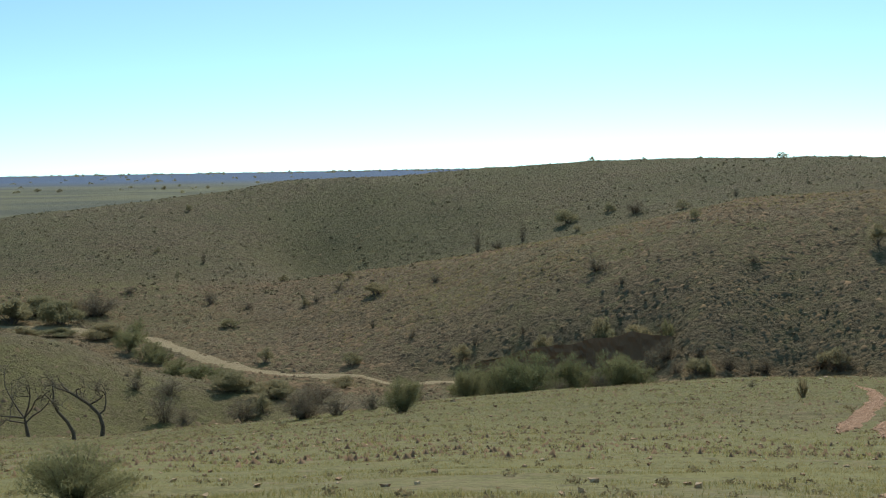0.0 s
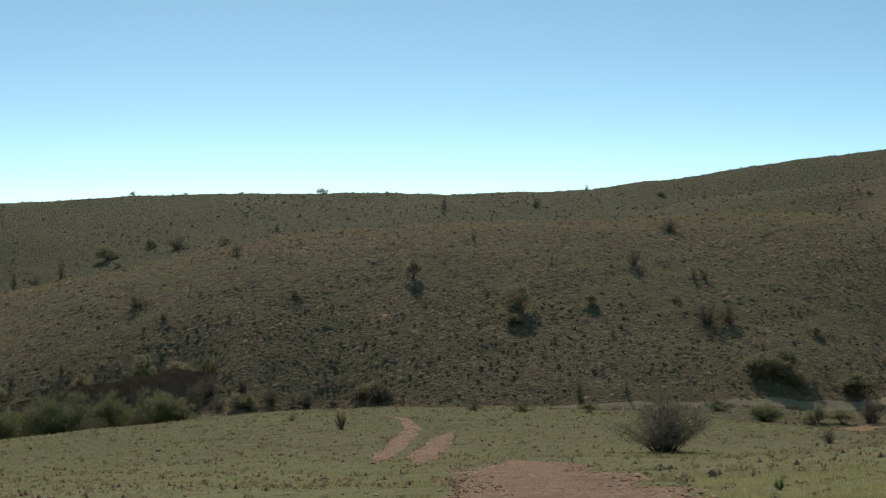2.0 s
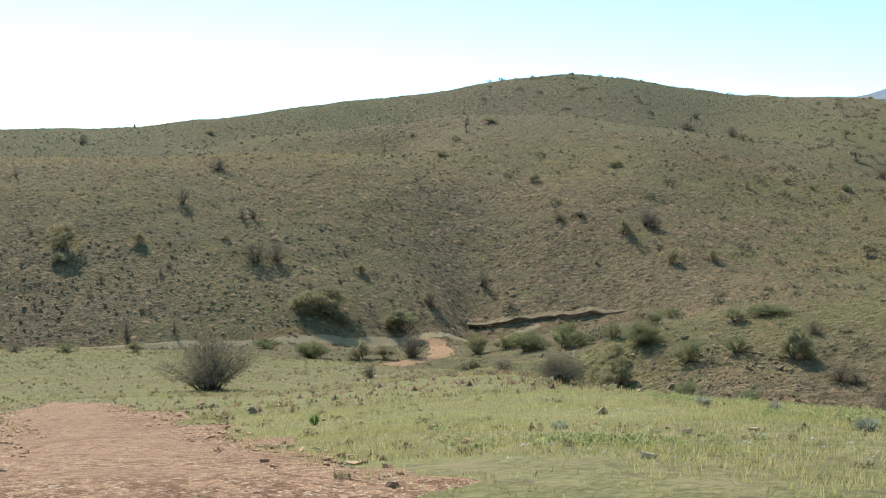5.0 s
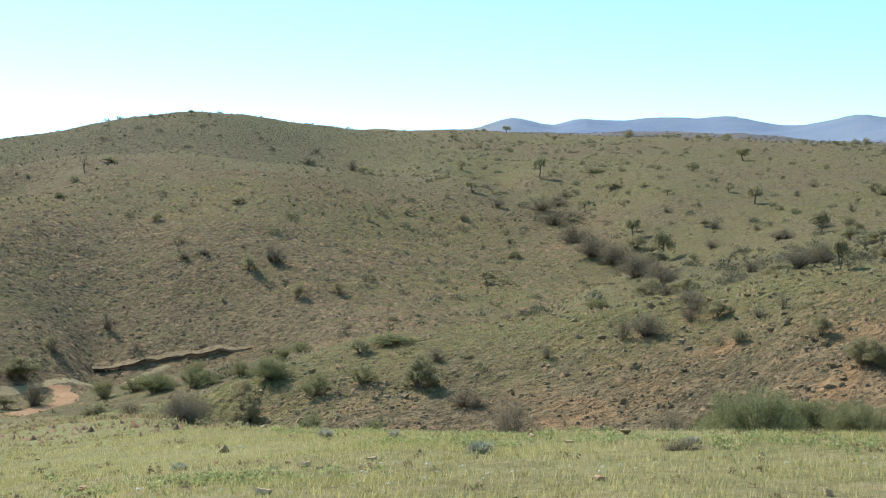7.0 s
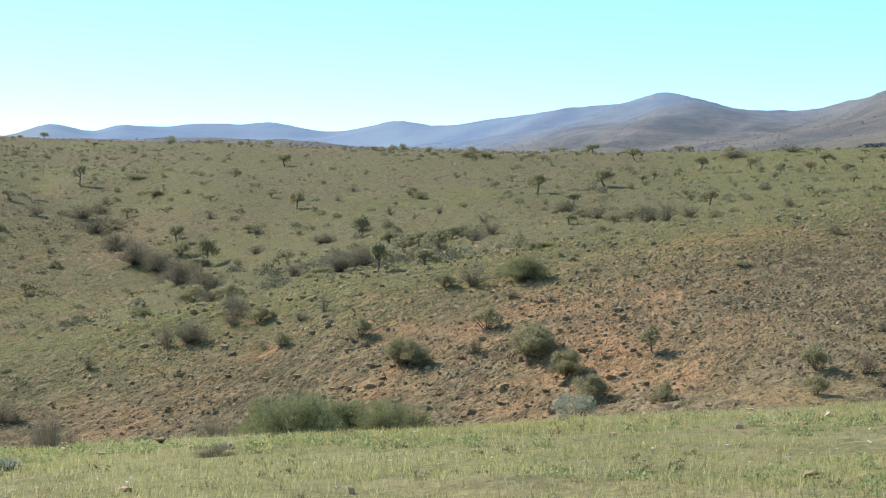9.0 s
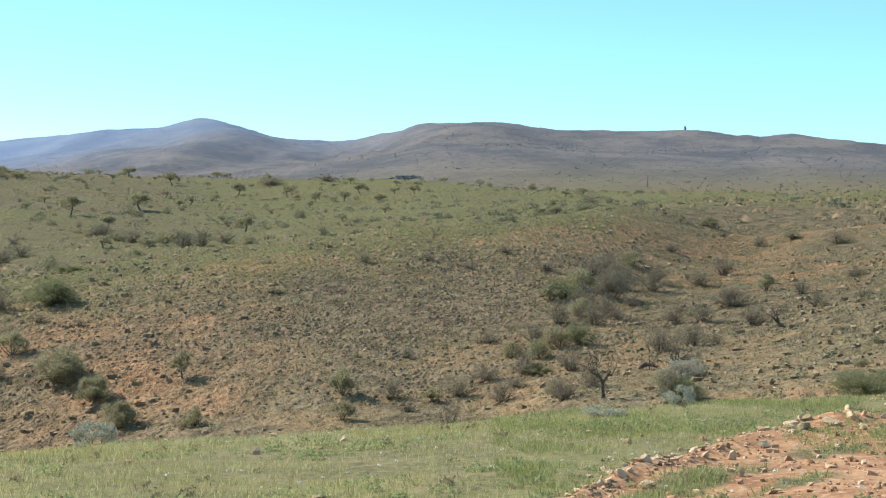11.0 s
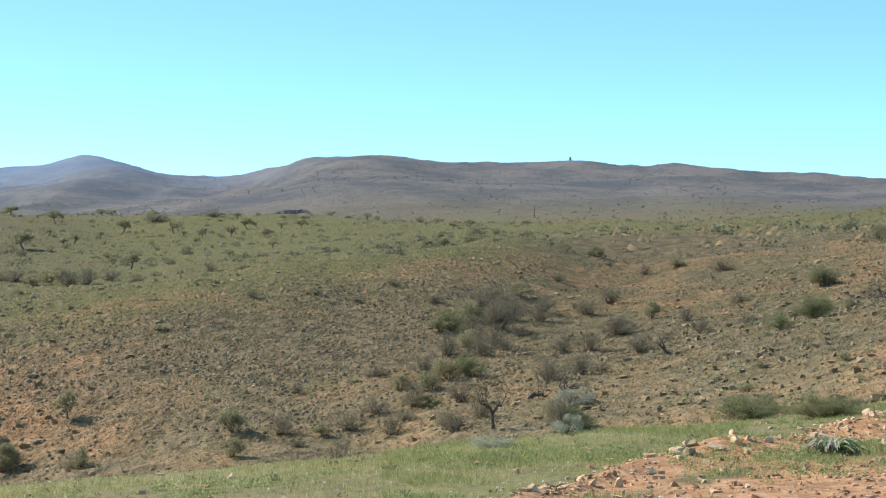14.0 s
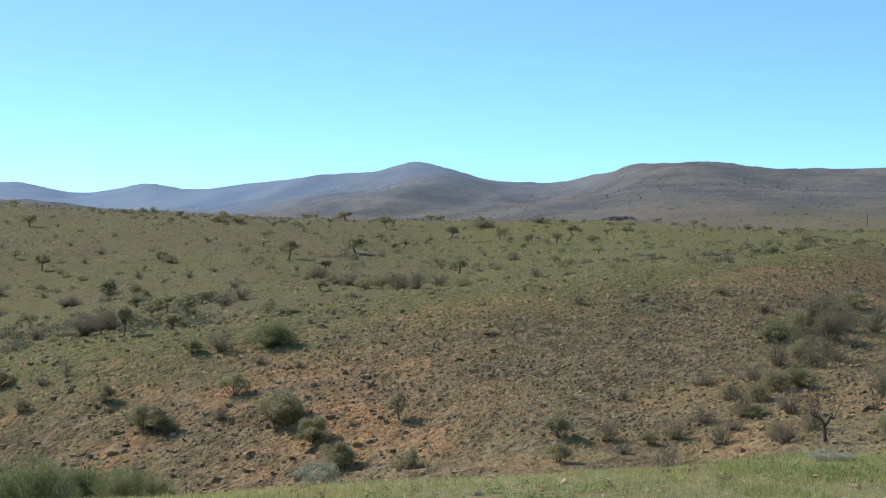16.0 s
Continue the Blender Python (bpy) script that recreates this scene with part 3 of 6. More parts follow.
def land_grid():
    a, ln = [g.ravel() for g in np.meshgrid(BEARINGS, LOGS, indexing="ij")]
    d = np.exp(ln)
    every = np.unique(np.concatenate([np.arange(0, len(BEARINGS), 2), [len(BEARINGS) - 1]]))
    ca, cl = [g.ravel() for g in np.meshgrid(BEARINGS[every], LOGS, indexing="ij")]
    seen = slope_seen(ca, np.maximum(cl, math.log(8.0))).reshape(len(every), len(LOGS))
    at = np.interp(np.arange(len(BEARINGS)), every, np.arange(len(every)))
    i = np.minimum(at.astype(int), len(every) - 2)
    u = (at - i)[:, None]
    z = EYE + (seen[i] * (1 - u) + seen[i + 1] * u).ravel() * np.maximum(d, 8.0)
    z = np.where(d < 8, z * (d / 8.0) ** 1.5, z)
    x, y = d * np.sin(a), d * np.cos(a)
    z += relief(x, y)
    return z.reshape(len(BEARINGS), len(LOGS))


LAND = land_grid()


def height(x, y):
    """The land's height at places x, y."""
    x, y = np.asarray(x, float), np.asarray(y, float)
    a = np.degrees(np.arctan2(x, y))
    a = np.where(a < -20, a + 360, a)
    i = np.interp(a, np.degrees(BEARINGS), np.arange(len(BEARINGS)))
    j = np.interp(np.log(np.maximum(np.hypot(x, y), 1.5)), LOGS, np.arange(len(LOGS)))
    i0, j0 = np.minimum(i.astype(int), len(BEARINGS) - 2), np.minimum(j.astype(int), len(LOGS) - 2)
    u, v = i - i0, j - j0
    return (LAND[i0, j0] * (1 - u) * (1 - v) + LAND[i0 + 1, j0] * u * (1 - v) + LAND[i0, j0 + 1] * (1 - u) * v + LAND[i0 + 1, j0 + 1] * u * v)


def beyond(x, y):
    """1 on the back hill, behind the crests of the front ones: denser heath, its colour also darkened for the air
    between.
    """
    a, d = np.degrees(np.arctan2(x, y)), np.hypot(x, y)
    line = FORMS["knoll_b"][:-4] + FORMS["shoulder"]
    crest = np.interp(a, [q[0] for q in sorted(line)], [q[1] for q in sorted(line)])
    return step(d, crest * 1.0, crest * 1.05) * (1 - step(a, 39, 44)) * (1 - step(d, 560, 640))


def zones(x, y):
    """How green, how bare and red, how rocky the land is at places x, y, and how hazed its colour."""
    a, d = np.degrees(np.arctan2(x, y)), np.hypot(x, y)
    crest = np.interp(a, [q[0] for q in FORMS["spur_c"]], [q[1] for q in FORMS["spur_c"]])
    patch = value_noise(x, y, 6.0, 21) * 0.5 + value_noise(x, y, 22.0, 22) * 0.5
    near = 1 - step(d, 85, 125)
    brow = 1 - step(d, 17, 26) * step(a, 34, 40)
    wide = value_noise(x, y, 14.0, 24)
    green = 0.34 + 0.16 * patch + (0.46 + 0.22 * wide) * near * brow
    green += 0.10 * step(d, 300, 330) * (1 - step(a, 29, 33)) + 0.10 * step(a, 36, 44) * step(d, crest * 0.98, crest * 1.1) * (1 - step(d, 600, 900))
    soil = 0.22 + 0.12 * patch
    face = step(a, 34, 42) * step(d, 26, 34) * (1 - step(d, crest * 0.93, crest * 1.0))
    green += 0.22 * step(a, 64, 72) * step(d, crest * 1.0, crest * 1.06) * (1 - step(d, 500, 700)) + 0.28 * step(a, 34, 42) * step(d, crest * 0.84, crest * 0.95) * (1 - step(d, crest * 1.02, crest * 1.08)) + 0.22 * step(d, 118, 135) * (1 - step(d, 178, 195)) * (1 - step(a, -6, -2))
    soil += 0.19 * face + 0.02 * face * step(a, 82, 90) + 0.07 * face * (1 - step(d, crest * 0.84, crest * 0.90)) * (1 - step(a, 66, 74))
    edge = road_edge(a)
    ragged = a + 2.0 * value_noise(x, y, 1.3, 25) * step(d, 4, 8) + 14 * value_noise(x, y, 2.1, 26) * (1 - step(d, 4, 8))
    shelf = step(ragged, 77.5, 79.5) * (1 - step(a, 112, 140)) * step(d, 2.0, 5.0) * (1 - step(d, edge * 0.90, edge * 1.06))
    streak = strips(a, d)
    soil += (0.36 + 0.42 * streak) * shelf - (0.10 - 0.10 * patch) * near * brow * (1 - shelf)
    green -= (0.10 - 0.2 * streak) * shelf
    bank = np.interp(a, [q[0] for q in FORMS["bank_top"]], [q[1] for q in FORMS["bank_top"]])
    soil += 0.22 * np.exp(-((d - bank + 4) / 6) ** 2) * step(a, 1, 5) * (1 - step(a, 37, 40))
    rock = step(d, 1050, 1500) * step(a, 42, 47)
    plain = step(d, 470, 620) * (1 - step(a, 34, 40))
    # painted haze, growing with distance: first on the rock, then on the plain
    haze_tint = step(d, 1700, 2900)
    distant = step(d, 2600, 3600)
    return dict(heath=beyond(x, y) * (0.38 + 0.25 * patch), green=green, soil=soil, rock=rock, plain=plain, haze_tint=haze_tint, distant=distant, rough=step(d, 22, 70) * np.where(a > 36, 1.0, 0.55 + 0.45 * step(d, 100, 140)))


def mesh_object(name, verts, faces, material, smooth=True):
    me = bpy.data.meshes.new(name)
    me.from_pydata(verts, [], faces)
    me.materials.append(material)
    if smooth:
        me.polygons.foreach_set("use_smooth", np.ones(len(me.polygons), bool))
    return new(name, me)


def build_ground():
    na, nd = LAND.shape
    a, ln = np.meshgrid(BEARINGS, LOGS, indexing="ij")
    x, y = np.exp(ln) * np.sin(a), np.exp(ln) * np.cos(a)
    co = np.stack([x, y, LAND], -1).reshape(-1, 3)
    co = np.vstack([co, [[0, 0, 0]]])
    i = np.arange(na)[:, None] * nd
    k = (np.roll(np.arange(na), -1))[:, None] * nd
    j = np.arange(nd - 1)[None, :]
    quads = np.stack([i + j, i + j + 1, k + j + 1, k + j], -1).reshape(-1, 4)
    me = bpy.data.meshes.new("ground")
    nq = len(quads)
    me.vertices.add(len(co)), me.loops.add(4 * nq + 3 * na), me.polygons.add(nq + na)
    me.vertices.foreach_set("co", co.ravel())
    tris = np.stack([np.full(na, na * nd), i[:, 0], k[:, 0]], -1)
    me.loops.foreach_set("vertex_index", np.concatenate([quads[:, ::-1].ravel(), tris[:, ::-1].ravel()]))
    me.polygons.foreach_set("loop_start", np.concatenate([np.arange(nq) * 4, 4 * nq + np.arange(na) * 3]))
    me.polygons.foreach_set("use_smooth", np.ones(nq + na, bool))
    me.update(calc_edges=True)
    me.validate()
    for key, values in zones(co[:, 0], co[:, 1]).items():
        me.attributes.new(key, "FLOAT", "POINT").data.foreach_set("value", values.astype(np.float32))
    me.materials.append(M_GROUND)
    return tagged(new("ground", me), "rolling dry pasture hills with thin grass over red stony soil", "ground", kind="structure")


build_ground()


# ---------------------------------------------------------------- builders
def geometry(*pieces):
    """Joins (vertices, faces) pairs."""
    verts, faces, at = [], [], 0
    for v, f in pieces:
        verts.append(np.asarray(v, float).reshape(-1, 3))
        faces += [tuple(i + at for i in q) for q in f]
        at += len(verts[-1])
    return np.vstack(verts), faces


def tube(points, radii, sides=5):
    """A tapered limb along points."""
    pts = np.asarray(points, float)
    verts, faces = [], []
    for i, p in enumerate(pts):
        d = pts[min(i + 1, len(pts) - 1)] - pts[max(i - 1, 0)]
        d = d / (np.linalg.norm(d) + 1e-9)
        u = np.cross(d, (0.3, 0.9, 0.1))
        u /= np.linalg.norm(u) + 1e-9
        w = np.cross(d, u)
        for k in range(sides):
            a = 2 * math.pi * k / sides
            verts.append(p + radii[i] * (math.cos(a) * u + math.sin(a) * w))
    for i in range(len(pts) - 1):
        for k in range(sides):
            a, b_ = i * sides + k, i * sides + (k + 1) % sides
            faces.append((a, b_, b_ + sides, a + sides))
    return np.array(verts), faces


def leaf_cloud(rng, lobes, n, size, narrow=0.45, flat=0.75, rise=0.5):
    """n small leaves on the shells of the lobes (x, y, z, radius)."""
    lobes = np.asarray(lobes, float)
    pick = rng.choice(len(lobes), n, p=lobes[:, 3] ** 2 / (lobes[:, 3] ** 2).sum())
    out = rng.normal(size=(n, 3))
    out /= np.linalg.norm(out, axis=1)[:, None]
    c = lobes[pick, :3] + out * (lobes[pick, 3] * rng.uniform(0.55, 1.12, n))[:, None] * (1, 1, flat)
    c[:, 2] = np.maximum(c[:, 2], 0.02)
    a = rng.normal(size=(n, 3)) * 0.9 + out * rise + (0, 0, rise)
    a /= np.linalg.norm(a, axis=1)[:, None]
    b_ = np.cross(a, rng.normal(size=(n, 3)))
    b_ /= np.linalg.norm(b_, axis=1)[:, None]
    s = (size * rng.uniform(0.6, 1.4, n))[:, None]
    v = np.stack([c - a * s + b_ * s * narrow * 1.15, c + a * s, c - a * s - b_ * s * narrow * 1.15], 1)
    return v.reshape(-1, 3), [(3 * i, 3 * i + 1, 3 * i + 2) for i in range(n)]


def twig_cloud(rng, lobes, n, length, thick):
    """n thin twigs that leave the lobes upwards and outwards."""
    lobes = np.asarray(lobes, float)
    pick = rng.integers(len(lobes), size=n)
    out = rng.normal(size=(n, 3)) * (1, 1, 0.6)
    out /= np.linalg.norm(out, axis=1)[:, None]
    c = lobes[pick, :3] + out * (lobes[pick, 3] * rng.uniform(0.1, 0.8, n))[:, None]
    c[:, 2] = np.maximum(c[:, 2], 0.02)
    d = out * 0.8 + rng.normal(size=(n, 3)) * 0.4 + (0, 0, 0.55)
    d /= np.linalg.norm(d, axis=1)[:, None]
    side = np.cross(d, rng.normal(size=(n, 3)))
    side /= np.linalg.norm(side, axis=1)[:, None]
    ln = (length * rng.uniform(0.5, 1.3, n))[:, None]
    v = np.stack([c - side * thick, c + side * thick, c + d * ln], 1)
    return v.reshape(-1, 3), [(3 * i, 3 * i + 1, 3 * i + 2) for i in range(n)]


def part(name, geo, material, parent, label="", smooth=True, kind=""):
    ob = mesh_object(name, [tuple(v) for v in geo[0]], geo[1], material, smooth)
    ob.parent = parent
    return tagged(ob, label, kind=kind)


def dome_lobes(rng, n, low=0.18, top=0.78, spread=0.33, size=(0.13, 0.24)):
    """Lobes of a rounded crown, most of them near its outside."""
    rows = []
    for _ in range(n):
        a, r = rng.uniform(0, 2 * math.pi), spread * math.sqrt(rng.uniform(0, 1))
        z = low + (top - low) * math.sqrt(1 - (0.95 * r / spread) ** 2) * rng.uniform(0.05, 1.0) ** 0.6
        rows.append((r * math.cos(a), r * math.sin(a), z, rng.uniform(*size)))
    return rows


def stems_to(rng, lobes, n, thick, start=0.05):
    pieces = []
    for k in range(n):
        x, y, z, _ = lobes[k % len(lobes)]
        b_ = rng.normal(size=2) * start
        mid = (x * 0.45 + rng.normal() * 0.05, y * 0.45 + rng.normal() * 0.05, z * 0.55)
        pieces.append(tube([(b_[0], b_[1], -0.06), mid, (x, y, z)], [thick, thick * 0.6, thick * 0.25], 4))
    return geometry(*pieces)


def fan_stems(rng, n, thick):
    """Thin stems that fan out of one root; also gives where twigs and leaves sit on their upper halves."""
    pieces, lobes = [], []
    for k in range(n):
        a, lean = rng.uniform(0, 2 * math.pi), rng.uniform(0.02, 1.0) ** 0.5
        u = np.array((math.cos(a), math.sin(a), 0.0))
        tall = (0.90 - 0.62 * lean ** 2.2) * rng.uniform(0.75, 1.10)
        root = u * 0.10 * rng.uniform(0, 1) + (0, 0, -0.05)
        knee = u * 0.24 * lean + (rng.normal() * 0.03, rng.normal() * 0.03, tall * 0.50)
        tip = u * 0.50 * lean + (rng.normal() * 0.04, rng.normal() * 0.04, tall)
        pieces.append(tube([root, knee, tip], [thick, thick * 0.7, thick * 0.25], 3))
        for f in (-0.3, 0.15, 0.55, 0.95):
            lobes.append((*(knee * (1 - f) + tip * f), 0.075 + 0.035 * f))
    return geometry(*pieces), lobes


def shrub(kind, seed, leaves=320, leaf=0.045):
    """A shrub one metre wide and high: stems and a crown that reaches the ground."""
    rng = np.random.default_rng(seed)
    root = new(kind)
    if kind == "green_shrub":
        stems, lobes = fan_stems(rng, 30 if leaves < 2000 else 60, 0.007)
        part("trunk", stems, M_BARK, root, "thin dark fanning stems")
        part("crown", leaf_cloud(rng, lobes, int(leaves * (2.6 if leaves < 2000 else 3.6)), leaf * 1.2, 0.10 if leaves < 2000 else 0.065, 0.85, 1.7), M_GREEN, root, "dense fine green leaves")
    elif kind == "olive_shrub":
        lobes = dome_lobes(rng, 20 + seed % 5, 0.06, 0.80, 0.37, (0.11, 0.20))
        part("trunk", stems_to(rng, lobes, 7, 0.020), M_BARK, root, "thin dark forked stem")
        part("crown", leaf_cloud(rng, lobes, int(leaves * 2.1), leaf * 0.95, 0.20, 0.85, 0.9), M_OLIVE, root, "dull olive leaves")
    else:
        stems, lobes = fan_stems(rng, 34 if leaves < 2000 else 70, 0.0085 if leaves < 2000 else 0.006)
        part("trunk", stems, M_BARK, root, "forked bare stems")
        part("twig_mass", twig_cloud(rng, lobes, int(leaves * 0.9), 0.15, 0.0045 if leaves < 2000 else 0.0026), M_TWIG, root, "grey-brown twigs", kind="stuff")
        part("crown", leaf_cloud(rng, lobes, int(leaves * 0.85), leaf * 0.62, 0.22, 0.9, 0.9), M_GREY, root, "sparse grey-green leaves")
    return root


def small_tree(kind, seed, leaves=380, leaf=0.042):
    """A tree one metre wide and high, with a bare trunk and a spreading crown."""
    rng = np.random.default_rng(seed)
    root = new("small_tree")
    lobes = dome_lobes(rng, 12, 0.36, 0.84, 0.40, (0.12, 0.22))
    lean = rng.normal(size=2) * 0.05
    pieces = [tube([(0, 0, -0.05), (lean[0], lean[1], 0.25), (lean[0] * 1.6, lean[1] * 1.6, 0.48)], [0.045, 0.034, 0.026], 6)]
    for k in range(6):
        x, y, z, _ = lobes[k]
        pieces.append(tube([(lean[0] * 1.3, lean[1] * 1.3, 0.32 + 0.02 * k), (x * 0.6, y * 0.6, z * 0.8), (x, y, z)], [0.022, 0.014, 0.006], 4))
    part("trunk", geometry(*pieces), M_BARK, root, "dark forked trunk")
    part("crown", leaf_cloud(rng, lobes, leaves, leaf), M_OLIVE, root, "thin olive crown")
    return root


def dead_tree(kind, seed, leaves=0, leaf=0):
    """A bare tree one metre wide and high: forking limbs and twigs."""
    rng = np.random.default_rng(seed)
    root = new("dead_tree")
    limbs, twigs = [], []

    def grow(p, d, length, r, level):
        pts, rad = [p], [r]
        for k in range(3):
            d = d + rng.normal(size=3) * 0.30 + np.array((0, 0, 0.05))
            d /= np.linalg.norm(d)
            p = p + d * length / 3
            pts.append(p), rad.append(r * (1 - 0.10 * (k + 1)))
        (limbs if level < 2 else twigs).append(tube(pts, rad, 6 if level == 0 else 4 if level < 3 else 3))
        if level < 5:
            for _ in range(2 if level == 0 else rng.integers(2, 4)):
                side = rng.normal(size=3) * (1, 1, 0.5)
                grow(p, d * 0.7 + side * 0.6, length * rng.uniform(0.70, 0.98), max(rad[-1] * 0.78, 0.004), level + 1)

    grow(np.array((0.0, 0.0, -0.04)), np.array((rng.normal() * 0.25, rng.normal() * 0.25, 1.0)), 0.22, 0.060, 0)
    whole = np.vstack([v for v, _ in limbs + twigs])
    lo, hi = whole.min(0), whole.max(0)
    k = np.array([1 / max(hi[0] - lo[0], hi[1] - lo[1])] * 2 + [1 / hi[2]])
    part("trunk", geometry(*[(v * k, f) for v, f in limbs]), M_DEADWOOD, root, "grey leafless trunk and limbs")
    part("twig_mass", geometry(*[(v * k, f) for v, f in twigs]), M_DEADWOOD, root, "bare brittle twigs", kind="stuff")
    return root


BUILDERS = {"green_shrub": shrub, "olive_shrub": shrub, "twiggy_shrub": shrub, "small_tree": small_tree, "dead_tree": dead_tree}
LABELS = {
    "green_shrub": ("rounded fresh green shrub growing on the grassy ground", "shrub", "green shrubs"),
    "olive_shrub": ("dull olive green bush standing on the dry slope", "bush", "olive bushes"),
    "twiggy_shrub": ("grey-brown half-bare twiggy bush on the dry slope", "bush", "twiggy bushes"),
    "small_tree": ("small dark olive tree with a spreading crown", "tree", "scattered trees"),
    "dead_tree": ("bare dead tree with forked grey limbs", "tree", "dead trees"),
}
MADE = {}


def stand(kind, x, y, width, tall, seed, turn):
    """Sets a plant on the land; near ones are built finer."""
    d = math.hypot(x, y)
    spread = width / d
    fine = 2 if spread > 0.024 else 1 if spread > 0.0095 else 0
    key = (kind, fine, seed % (4 if kind != "dead_tree" else 9))
    z = float(height(x, y)) - 0.02
    m = pose(x, y, z, 0, 0, turn) @ Matrix.Diagonal((width, width, tall, 1))
    if key in MADE:
        k = MADE[key].scale  # copy_thing() brings in the first one's own size
        return copy_thing(MADE[key], m @ Matrix.Diagonal((1 / k[0], 1 / k[1], 1 / k[2], 1)))
    ob = BUILDERS[kind](kind, sum(map(ord, kind)) + key[2] * 7, (330, 900, 3200)[fine], (0.066, 0.047, 0.032)[fine])
    ob.matrix_basis = m
    MADE[key] = ob
    return tagged(ob, *LABELS[kind])


